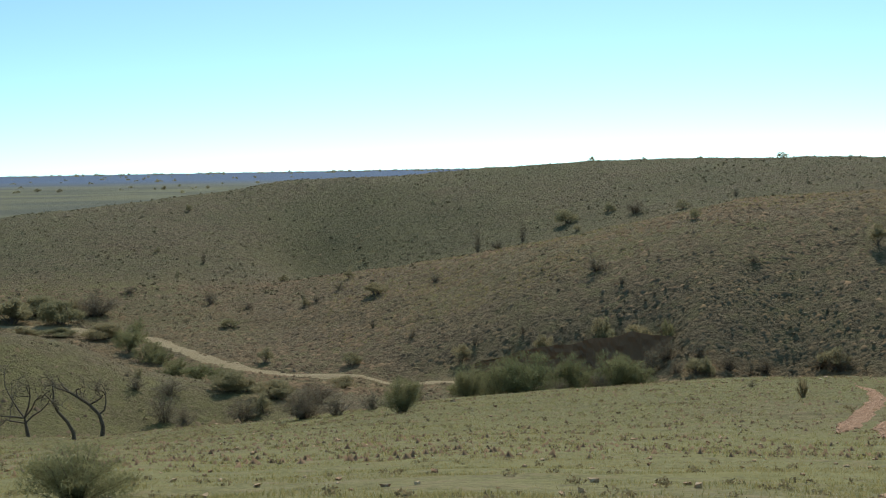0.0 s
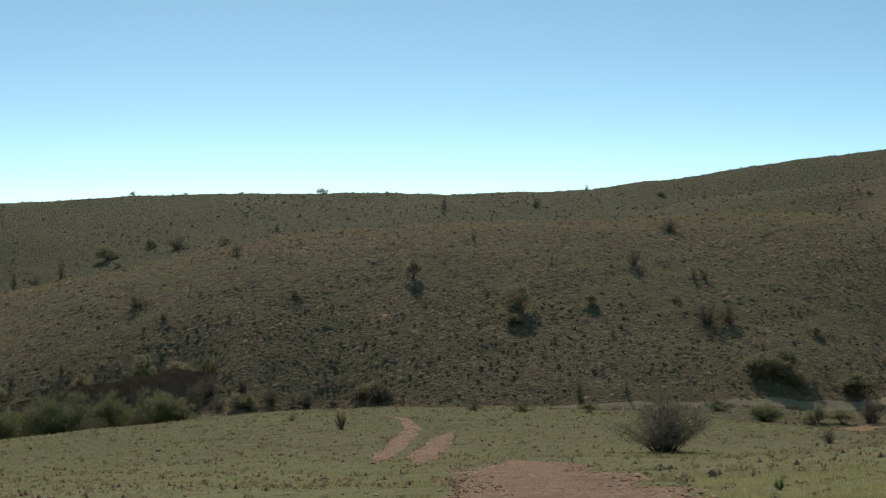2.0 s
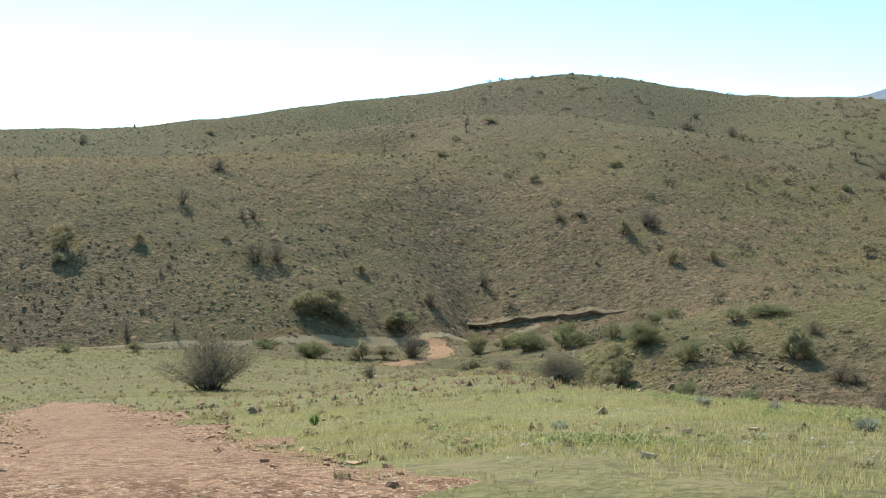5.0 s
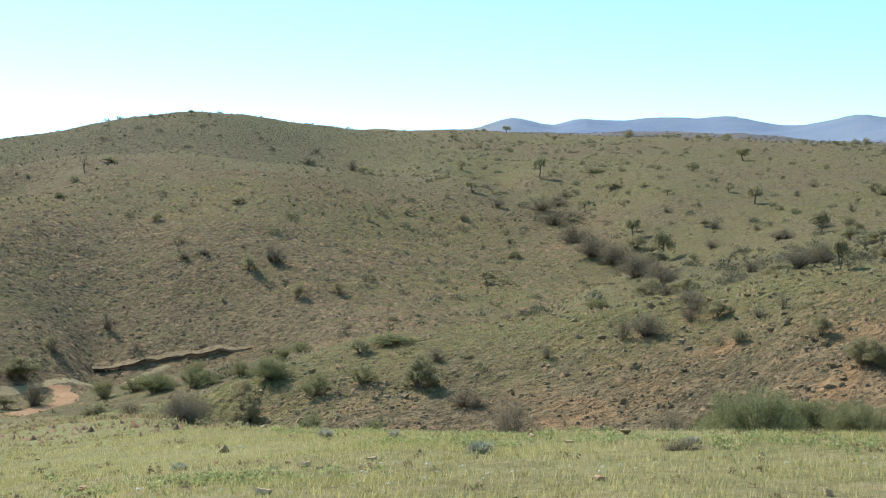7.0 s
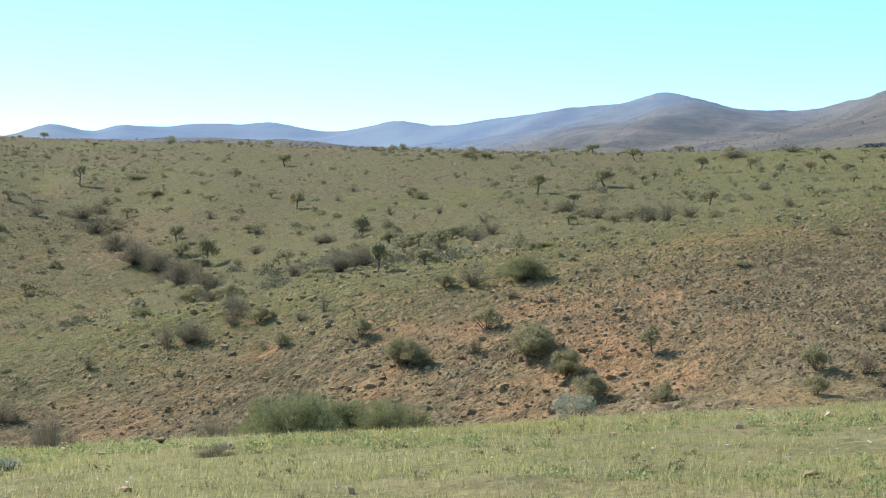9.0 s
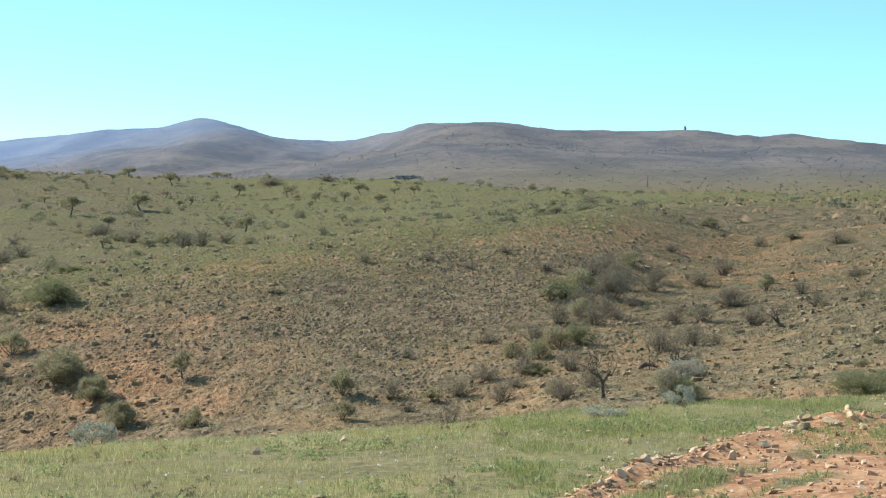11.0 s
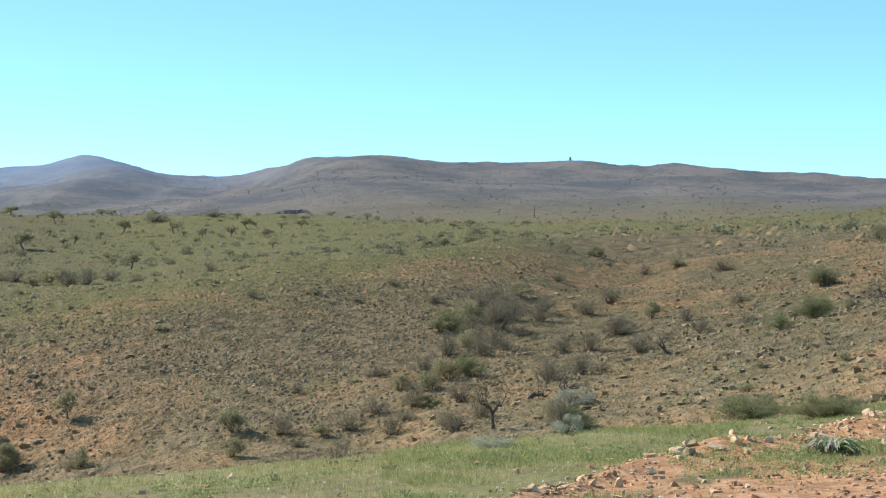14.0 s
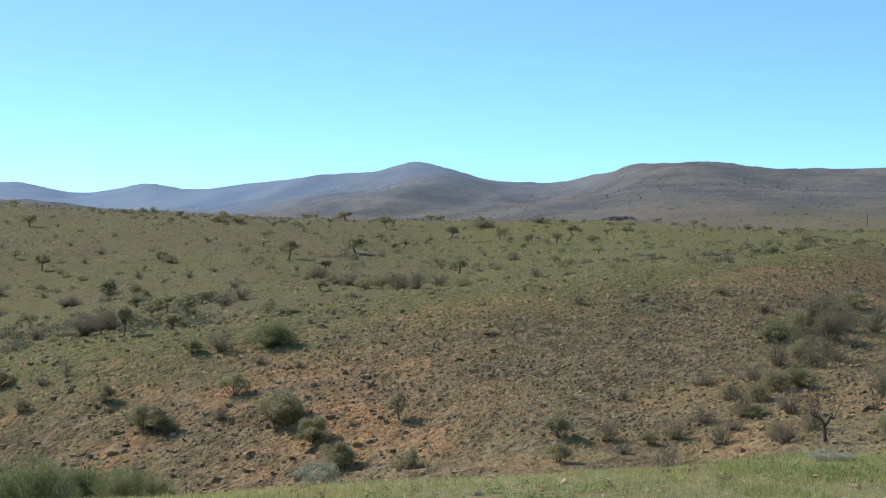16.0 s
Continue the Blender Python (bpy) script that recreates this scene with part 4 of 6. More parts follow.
# ---------------------------------------------------------------- where the bushes and trees stand: x, y, width, height
STANDS = {
    ("green_shrub", 0): [(-2.7, 12.5, 0.8, 0.4), (16.5, 11.9, 1.0, 0.7), (17.3, 11.1, 0.8, 0.5), (17.6, 11.9, 1.0, 0.6), (17.1, 12.7, 0.9, 0.7), (17.4, 13.3, 0.5, 0.5), (18.4, 11.4, 0.7, 0.5), (17.6, 12.3, 0.9, 0.7), (18.1, 11.9, 1.0, 0.6), (16.2, 18.4, 0.5, 0.4), (16.1, 19.7, 0.5, 0.4), (24.1, 0.3, 1.1, 0.4), (21.0, -0.6, 0.9, 0.3), (42.4, 9.9, 0.6, 0.6), (43.3, 5.0, 1.0, 0.6), (51.3, 10.5, 0.9, 0.4), (56.0, 10.0, 1.2, 0.8), (42.6, 49.0, 1.1, 0.8), (59.2, -0.4, 0.8, 0.6), (40.6, 49.5, 1.3, 1.0), (61.8, -1.6, 1.5, 0.9), (59.7, -7.5, 1.1, 0.8), (57.2, 30.3, 1.7, 1.0), (65.2, 12.3, 1.4, 1.0)],
    ("green_shrub", 1): [(66.6, -7.1, 1.6, 0.9), (41.2, 53.0, 1.6, 1.0), (41.2, 55.0, 1.2, 0.7), (-1.9, 73.0, 1.9, 1.6), (63.6, 33.0, 1.4, 0.3), (47.6, 52.8, 1.9, 0.4), (25.7, 77.7, 1.1, 0.5), (1.3, 102.4, 2.4, 2.6), (5.2, 103.3, 4.5, 3.1), (3.3, 104.4, 3.9, 3.1), (7.9, 104.0, 2.5, 2.7), (10.6, 104.9, 3.9, 2.7), (12.3, 104.7, 2.1, 2.0), (93.4, 80.8, 1.5, 0.9), (89.7, 127.0, 3.2, 1.9), (91.7, 127.2, 2.7, 1.4), (87.9, 130.8, 3.2, 1.9), (133.7, 87.0, 4.3, 1.1), (88.9, 131.2, 3.2, 1.6), (71.1, 142.5, 3.8, 1.7), (85.9, 136.4, 2.8, 2.0), (89.0, 135.7, 3.2, 1.8), (98.0, 138.1, 2.9, 1.6), (73.0, 156.7, 2.9, 1.2)],
    ("green_shrub", 2): [(108.3, 137.4, 2.0, 1.7), (119.9, 148.9, 3.2, 1.4), (29.2, 218.3, 2.2, 2.6), (-29.7, 219.7, 4.5, 2.2), (-33.6, 226.2, 4.7, 2.3), (-37.8, 232.7, 4.8, 2.8), (-41.9, 245.9, 4.2, 2.1), (-44.4, 248.9, 5.1, 3.4), (-48.2, 254.9, 5.2, 3.9), (-51.0, 262.6, 2.7, 2.7), (-49.1, 266.7, 3.7, 3.7)],
    ("olive_shrub", 0): [(45.6, 22.0, 1.3, 1.0), (45.5, 19.5, 0.8, 0.6), (46.6, 0.6, 0.4, 0.3), (46.1, 5.9, 0.9, 0.6), (45.8, 15.1, 0.9, 0.7), (43.7, 47.0, 1.5, 1.4), (46.0, 8.8, 0.9, 0.6), (47.7, 23.8, 1.3, 1.0), (48.6, 13.1, 0.8, 0.5), (48.6, 30.1, 1.4, 1.0), (49.0, 30.7, 1.4, 1.0), (50.4, -2.1, 0.5, 0.3), (48.4, 15.9, 1.0, 1.0), (51.5, 0.3, 0.4, 0.3), (49.0, 25.8, 1.9, 1.2), (54.8, -5.4, 0.5, 0.4), (51.1, 33.9, 0.9, 0.9), (52.9, 16.9, 0.4, 0.2), (50.6, 37.1, 0.7, 0.7), (53.7, 10.9, 1.0, 0.8), (51.5, 28.8, 1.3, 1.0), (54.1, 11.9, 0.9, 0.6), (47.1, 47.7, 0.5, 0.2), (55.6, 10.7, 1.1, 0.9)],
    ("olive_shrub", 1): [(53.9, 40.5, 1.3, 0.8), (33.1, 53.0, 1.3, 0.5), (61.8, 11.1, 1.1, 0.8), (65.0, -2.9, 0.6, 0.5), (55.8, 33.0, 1.0, 0.8), (38.6, 51.1, 1.6, 1.2), (59.7, 22.4, 0.8, 0.3), (39.5, 52.7, 1.3, 1.1), (64.7, 12.6, 1.1, 0.8), (62.4, 26.5, 0.3, 0.2), (45.6, 52.6, 1.1, 0.8), (67.9, 11.9, 1.5, 1.1), (70.3, 4.8, 0.9, 0.9), (68.4, 18.8, 0.7, 0.4), (74.5, -2.4, 1.6, 1.0), (77.6, 11.4, 1.3, 0.9), (29.8, 79.2, 1.1, 0.7), (91.0, 12.1, 0.5, 0.3), (99.5, 5.2, 1.4, 0.6), (103.8, -6.5, 1.4, 1.2), (101.3, 12.0, 0.7, 0.6), (102.7, 10.5, 1.4, 0.8), (108.1, -11.3, 1.3, 0.9), (115.1, 4.0, 0.5, 0.3)],
    ("olive_shrub", 2): [(95.3, 74.5, 2.8, 1.5), (94.8, 82.8, 1.7, 1.0), (98.7, 80.4, 2.6, 1.5), (105.1, 73.5, 3.0, 1.5), (133.3, -11.6, 0.7, 0.5), (-17.8, 160.5, 2.8, 2.2), (133.4, 72.0, 1.5, 0.6), (131.3, 80.7, 1.6, 1.3), (77.2, 139.0, 2.7, 1.6), (74.7, 139.4, 3.2, 2.0), (-17.5, 167.0, 5.1, 2.0), (-31.7, 172.6, 1.2, 1.2), (145.2, 85.9, 2.6, 1.3), (169.9, -20.3, 1.4, 0.6), (-22.5, 170.8, 4.6, 2.3), (174.4, 100.4, 4.1, 1.9), (170.7, 107.1, 2.0, 1.4), (32.4, 205.3, 2.2, 2.5), (31.2, 205.8, 3.3, 2.3), (192.5, 75.4, 2.2, 1.1), (47.6, 204.1, 4.2, 3.2), (-20.3, 171.1, 4.0, 1.5), (192.3, 88.5, 3.6, 1.7), (98.7, 188.6, 2.9, 1.6)],
    ("olive_shrub", 3): [(106.6, 187.6, 5.4, 3.3), (97.4, 190.9, 8.7, 3.6), (94.5, 191.9, 4.4, 2.6), (-12.9, 212.1, 4.3, 2.1), (183.3, 116.6, 3.7, 2.1), (21.9, 220.3, 3.4, 3.7), (202.2, 91.0, 3.1, 2.0), (25.7, 221.0, 4.5, 3.0), (13.5, 224.7, 3.3, 3.5), (21.5, 223.0, 3.0, 3.8), (20.7, 224.2, 2.3, 3.4), (115.1, 194.9, 2.0, 2.0), (2.1, 229.8, 3.1, 3.1), (206.4, 100.1, 3.1, 1.4), (69.9, 213.6, 3.3, 1.7), (71.6, 217.6, 4.7, 4.4), (108.9, 203.3, 2.0, 1.6), (200.1, 126.3, 2.1, 1.6), (-13.4, 236.6, 3.2, 2.2), (117.1, 201.9, 1.1, 0.6), (81.4, 215.8, 2.3, 1.9), (93.6, 214.7, 1.9, 1.1), (152.0, 189.2, 2.6, 2.3), (157.7, 186.7, 2.3, 2.1)],
    ("olive_shrub", 4): [(-26.2, 243.4, 2.9, 2.5), (144.8, 197.4, 1.2, 0.8), (208.1, 132.9, 2.2, 2.2), (222.2, 110.5, 3.5, 1.7), (60.3, 231.7, 3.1, 3.6), (153.6, 202.5, 3.0, 2.8), (39.2, 258.2, 2.2, 2.1), (-55.4, 268.8, 7.4, 3.1), (-62.9, 270.0, 6.6, 1.9), (202.0, 193.4, 2.6, 1.7), (214.7, 177.6, 3.8, 2.8), (-35.4, 276.9, 3.8, 1.7), (-11.2, 279.9, 5.5, 2.4), (-69.3, 273.9, 5.7, 1.5), (244.5, 140.6, 1.9, 1.0), (235.3, 160.6, 2.1, 1.2), (228.9, 173.8, 2.7, 1.9), (-23.9, 286.9, 2.4, 1.5), (159.1, 235.2, 2.4, 1.8), (-64.9, 283.0, 7.9, 4.9), (-73.9, 284.4, 7.9, 5.0), (241.8, 167.8, 2.0, 1.0), (176.8, 235.9, 3.0, 1.5), (194.8, 221.9, 1.4, 2.0)],
    ("olive_shrub", 5): [(-74.0, 288.5, 6.0, 3.5), (-64.8, 291.2, 4.0, 3.5), (-69.2, 293.4, 5.1, 3.1), (-72.2, 293.7, 8.2, 4.1), (-17.2, 304.6, 2.5, 1.9), (155.8, 260.4, 2.7, 1.2), (209.8, 221.4, 1.9, 1.4), (260.5, 158.7, 3.1, 1.7), (157.2, 262.0, 2.6, 1.2), (217.2, 220.8, 2.7, 1.9), (-73.3, 302.1, 4.2, 2.6), (263.9, 163.2, 3.6, 2.1), (288.5, 118.4, 2.5, 1.5), (170.0, 278.2, 2.2, 1.6), (321.3, 51.9, 1.8, 1.7), (-32.0, 331.2, 2.5, 1.7), (268.6, 198.4, 2.5, 0.9), (-53.1, 333.7, 1.1, 1.6), (27.2, 339.1, 1.7, 1.7), (48.7, 337.3, 2.9, 2.3), (186.4, 290.9, 4.6, 1.4), (266.9, 218.4, 3.0, 1.4), (175.1, 304.0, 1.7, 0.9), (26.4, 351.7, 6.0, 3.6)],
    ("olive_shrub", 6): [(268.8, 228.3, 4.8, 1.9), (35.2, 353.9, 3.0, 2.2), (25.1, 357.8, 2.4, 1.2), (-60.9, 355.4, 1.5, 1.2), (295.8, 228.4, 3.3, 2.5), (295.7, 237.8, 2.3, 1.3), (291.8, 253.7, 5.2, 1.8), (-60.3, 398.3, 1.9, 2.0), (387.2, 118.4, 4.1, 1.9), (314.6, 262.6, 2.8, 1.1), (97.6, 399.4, 1.1, 0.7), (163.1, 382.0, 2.8, 1.7), (63.8, 411.9, 1.1, 0.7), (163.2, 383.5, 2.8, 1.4), (50.4, 416.6, 1.1, 0.7), (37.9, 423.7, 1.9, 1.6), (317.6, 279.8, 2.0, 1.4), (374.8, 201.3, 2.3, 1.2), (85.2, 416.8, 3.8, 1.6), (408.1, 232.5, 6.4, 2.2), (412.9, 228.9, 6.4, 1.9), (342.6, 329.5, 2.9, 1.9), (345.2, 343.3, 2.6, 2.0), (435.3, 223.4, 4.3, 1.2)],
    ("olive_shrub", 7): [(484.0, 100.6, 4.3, 2.2), (352.8, 370.4, 2.1, 1.7), (-565.6, 2469.9, 10.3, 6.0), (-625.7, 2459.9, 10.3, 4.3), (-605.7, 2500.9, 12.2, 7.0), (-421.6, 2538.4, 10.4, 7.0), (-434.9, 2536.2, 7.0, 4.4), (-363.2, 2587.8, 7.1, 6.2)],
    ("twiggy_shrub", 0): [(10.1, 8.0, 0.3, 0.1), (17.2, 13.7, 0.6, 0.5), (19.6, 18.9, 0.7, 1.1), (19.9, 18.7, 0.4, 0.8), (17.5, 25.1, 0.8, 0.5), (17.8, 25.3, 0.9, 0.5), (43.2, 11.2, 0.9, 1.3), (43.2, 5.3, 0.9, 1.0), (43.0, 43.1, 0.8, 0.4), (42.8, 43.7, 1.2, 0.8), (44.7, 8.4, 0.9, 0.7), (47.4, 13.6, 0.6, 0.3), (48.2, 10.9, 1.0, 0.6), (47.2, 8.1, 0.9, 0.7), (49.9, 10.9, 0.7, 0.4), (49.3, 12.5, 1.0, 0.6), (48.7, 14.4, 0.8, 0.6), (51.2, 9.4, 1.1, 0.8), (24.6, 45.3, 0.6, 0.5), (49.3, 28.1, 0.8, 0.5), (51.4, 10.9, 1.0, 0.7), (51.0, 12.1, 1.0, 0.6), (48.0, 44.3, 0.6, 0.6), (50.5, 37.9, 0.5, 0.3)],
    ("twiggy_shrub", 1): [(54.7, 7.1, 1.1, 0.8), (56.3, 5.5, 0.6, 0.4), (53.7, 15.4, 0.6, 0.4), (55.9, 6.2, 1.1, 0.8), (50.4, 42.4, 0.7, 0.9), (51.0, 41.7, 1.6, 0.9), (56.6, 11.7, 1.1, 0.8), (46.3, 48.7, 0.9, 0.6), (41.0, 48.5, 0.5, 0.4), (56.4, 13.3, 1.0, 0.4), (53.0, 37.9, 0.7, 0.4), (54.5, 27.8, 0.6, 0.3), (53.5, 37.1, 0.5, 0.8), (53.3, 41.4, 0.9, 0.7), (60.7, 4.6, 1.3, 0.8), (54.7, 29.5, 0.6, 0.4), (51.7, 44.2, 0.4, 0.3), (59.8, 10.2, 1.2, 0.8), (61.7, 6.5, 1.2, 0.8), (61.4, 9.6, 0.8, 0.5), (59.7, 11.4, 1.2, 0.9), (61.5, 7.5, 1.0, 0.7), (62.7, 0.8, 0.8, 0.6), (62.4, 10.1, 1.3, 0.9)],
    ("twiggy_shrub", 2): [(34.8, 53.3, 1.3, 0.4), (56.3, 32.0, 1.2, 0.9), (54.6, 42.2, 1.4, 0.9), (63.3, 2.5, 0.9, 0.6), (63.9, 11.3, 1.2, 0.9), (65.3, 9.6, 0.9, 0.5), (66.2, 10.6, 1.6, 1.3), (64.9, 5.7, 1.4, 0.8), (55.6, 43.3, 0.9, 0.5), (68.8, 10.4, 1.4, 1.1), (68.3, 3.3, 0.8, 0.7), (69.6, 9.4, 1.3, 0.9), (66.4, 20.9, 0.9, 0.4), (68.9, 17.0, 0.7, 0.4), (71.6, 12.2, 1.4, 1.0), (71.2, 14.2, 1.0, 0.4), (72.9, 11.4, 1.4, 1.0), (73.8, 1.3, 0.9, 0.5), (72.7, 16.4, 0.8, 0.4), (13.6, 74.2, 0.6, 0.4), (75.7, 10.1, 1.3, 0.9), (75.2, 12.3, 1.1, 0.8), (76.7, 8.2, 1.2, 0.8), (-5.2, 80.2, 1.6, 1.1)],
    ("twiggy_shrub", 3): [(-3.6, 81.0, 1.4, 0.9), (-6.9, 81.4, 2.5, 1.5), (80.7, 7.5, 1.3, 1.0), (24.2, 81.2, 1.1, 0.6), (87.1, 10.8, 0.9, 0.5), (92.5, 2.5, 1.7, 0.8), (98.5, 7.1, 1.0, 0.7), (6.8, 101.1, 1.7, 1.1), (-1.7, 101.7, 2.1, 1.7), (100.0, 9.3, 0.8, 0.6), (9.5, 103.0, 1.7, 1.4), (-17.5, 111.7, 1.9, 1.5), (95.9, 76.5, 2.5, 0.9), (100.4, 73.8, 2.5, 1.2), (-27.0, 159.4, 3.2, 3.0), (-19.4, 159.4, 3.3, 2.4), (102.9, 82.7, 3.6, 1.8), (114.5, 77.9, 3.3, 1.7), (113.4, 81.6, 2.3, 1.1), (110.5, 91.2, 4.3, 2.1), (121.2, 80.0, 3.4, 1.8), (-27.7, 167.1, 3.4, 1.7), (-31.1, 167.3, 2.3, 1.4), (130.0, 78.5, 3.1, 1.5)],
    ("twiggy_shrub", 4): [(79.8, 138.7, 2.2, 2.3), (80.4, 139.1, 2.5, 2.5), (-12.8, 165.1, 5.0, 2.0), (146.1, 99.4, 1.8, 0.7), (161.3, 91.4, 3.1, 1.6), (156.9, 97.6, 3.8, 1.9), (176.6, 97.8, 3.4, 1.6), (70.6, 191.3, 1.5, 2.5), (37.9, 206.5, 1.1, 2.2), (70.8, 192.0, 1.2, 2.5), (35.3, 207.0, 3.3, 2.5), (76.4, 190.6, 1.0, 1.7), (189.3, 80.4, 2.9, 2.1), (28.7, 207.3, 2.1, 1.7), (39.9, 207.2, 3.6, 2.1), (48.4, 203.2, 3.8, 2.8), (26.1, 211.6, 4.0, 3.2), (46.2, 205.5, 2.8, 2.1), (46.9, 206.1, 2.1, 2.1), (193.1, 84.2, 4.3, 1.8), (32.2, 210.0, 2.9, 1.9), (28.3, 212.8, 3.6, 2.9), (197.0, 80.5, 3.6, 1.6), (63.1, 203.6, 0.9, 0.9)],
    ("twiggy_shrub", 5): [(17.4, 219.9, 4.2, 3.3), (70.1, 202.9, 0.9, 0.7), (28.6, 219.5, 1.3, 3.0), (75.7, 204.0, 1.0, 1.0), (73.1, 207.3, 1.2, 1.1), (98.4, 197.9, 0.9, 0.8), (114.4, 193.5, 2.3, 2.3), (205.0, 96.8, 4.6, 1.8), (80.6, 205.7, 1.1, 1.1), (154.6, 166.3, 1.2, 0.6), (82.6, 207.8, 1.6, 1.1), (10.9, 231.1, 1.6, 1.6), (127.6, 194.0, 1.4, 1.1), (4.2, 232.9, 1.6, 2.4), (94.8, 207.2, 4.6, 3.1), (97.8, 207.1, 3.1, 3.1), (157.7, 175.3, 1.1, 0.8), (128.8, 202.3, 1.2, 2.4), (68.9, 223.4, 1.5, 1.0), (128.7, 202.9, 1.6, 3.3), (217.3, 107.2, 4.9, 1.8), (43.1, 231.4, 2.0, 1.4), (25.1, 235.2, 1.6, 1.2), (-4.7, 242.7, 1.5, 1.6)],
    ("twiggy_shrub", 6): [(109.8, 210.0, 1.0, 0.8), (204.0, 140.6, 2.5, 1.7), (205.2, 142.5, 4.2, 1.3), (30.9, 239.9, 0.9, 0.9), (99.6, 222.2, 1.6, 2.0), (22.3, 243.8, 4.1, 2.0), (101.4, 222.3, 1.6, 2.0), (120.4, 215.1, 1.2, 0.9), (211.5, 139.4, 3.6, 1.9), (93.2, 229.1, 2.5, 2.7), (-11.0, 256.5, 1.6, 1.6), (159.4, 203.0, 3.5, 2.8), (158.9, 204.0, 2.6, 2.6), (14.9, 251.5, 1.2, 0.7), (210.6, 158.9, 3.6, 1.6), (149.8, 213.9, 3.5, 1.1), (159.0, 211.1, 1.8, 0.7), (128.5, 226.9, 0.9, 0.9), (205.1, 173.8, 7.3, 3.6), (152.5, 212.6, 3.5, 0.9), (74.2, 247.7, 1.3, 1.7), (207.3, 180.5, 6.5, 3.3), (-1.4, 276.8, 2.4, 1.7), (236.0, 150.0, 2.3, 1.7)],
    ("twiggy_shrub", 7): [(106.4, 246.4, 3.6, 2.2), (213.1, 185.5, 4.8, 2.9), (226.1, 170.2, 2.5, 1.7), (203.5, 202.1, 1.5, 1.0), (-22.0, 287.5, 1.9, 1.2), (220.0, 195.5, 6.0, 3.6), (-18.5, 293.7, 2.5, 1.5), (220.9, 197.6, 6.0, 3.0), (-34.5, 294.3, 2.5, 1.2), (-61.0, 292.1, 8.1, 4.0), (-42.3, 302.1, 3.1, 2.6), (240.6, 191.7, 2.7, 1.7), (237.2, 216.4, 6.6, 3.2), (301.8, 107.9, 3.5, 1.7), (-59.5, 316.1, 3.3, 1.3), (241.3, 215.1, 4.8, 2.4), (326.2, 56.4, 5.8, 2.0), (238.6, 232.8, 3.4, 2.0), (246.4, 227.9, 6.8, 2.9), (279.8, 186.3, 2.7, 1.6), (254.4, 231.2, 4.6, 2.3), (11.2, 344.1, 3.5, 2.1), (16.5, 345.1, 2.1, 4.7), (7.2, 346.0, 2.1, 5.9)],
    ("twiggy_shrub", 8): [(60.0, 341.4, 2.1, 1.8), (40.0, 345.6, 4.7, 2.8), (-50.1, 349.1, 1.4, 3.0), (263.0, 236.7, 2.9, 1.7), (-69.7, 346.9, 1.2, 1.0), (100.2, 357.4, 1.3, 3.0), (100.8, 357.9, 1.0, 3.5), (122.0, 358.0, 1.9, 2.3), (122.3, 359.2, 1.5, 2.3), (123.6, 360.9, 1.5, 2.3), (148.6, 396.3, 1.4, 1.7), (277.4, 321.6, 4.6, 2.9), (271.9, 332.8, 4.1, 2.0), (285.1, 345.2, 3.0, 1.8), (472.8, 178.6, 10.3, 2.7), (486.6, 165.8, 6.9, 2.1)],
    ("small_tree", 0): [(49.4, 21.6, 0.9, 0.9), (60.0, 38.8, 0.9, 1.4), (112.4, 72.6, 1.5, 2.6), (181.6, -14.5, 1.2, 1.7), (204.0, 134.6, 2.7, 3.3), (209.4, 167.9, 3.3, 5.1), (223.4, 185.4, 2.9, 3.3), (248.9, 178.2, 2.9, 3.3), (274.6, 142.2, 3.8, 3.8), (307.7, 143.9, 4.8, 3.9), (277.3, 257.1, 3.1, 5.4), (351.7, 152.5, 2.9, 2.6), (374.1, 130.1, 2.9, 2.7), (376.1, 123.9, 3.2, 2.9), (358.1, 259.9, 5.1, 3.6), (432.6, 137.5, 4.0, 3.4), (431.3, 158.1, 3.4, 3.7), (432.3, 173.1, 4.3, 3.8), (424.3, 255.3, 2.2, 2.0), (458.6, 204.2, 4.1, 4.4), (460.6, 224.4, 2.8, 2.1), (386.6, 352.2, 2.5, 2.1)],
    ("dead_tree", 0): [(44.3, 7.3, 1.0, 1.6), (49.2, 5.8, 1.0, 1.0), (51.0, 7.3, 0.8, 0.8), (57.6, -4.2, 1.6, 1.5), (58.7, 3.5, 1.2, 0.8), (175.9, 283.8, 1.6, 4.0)],
}

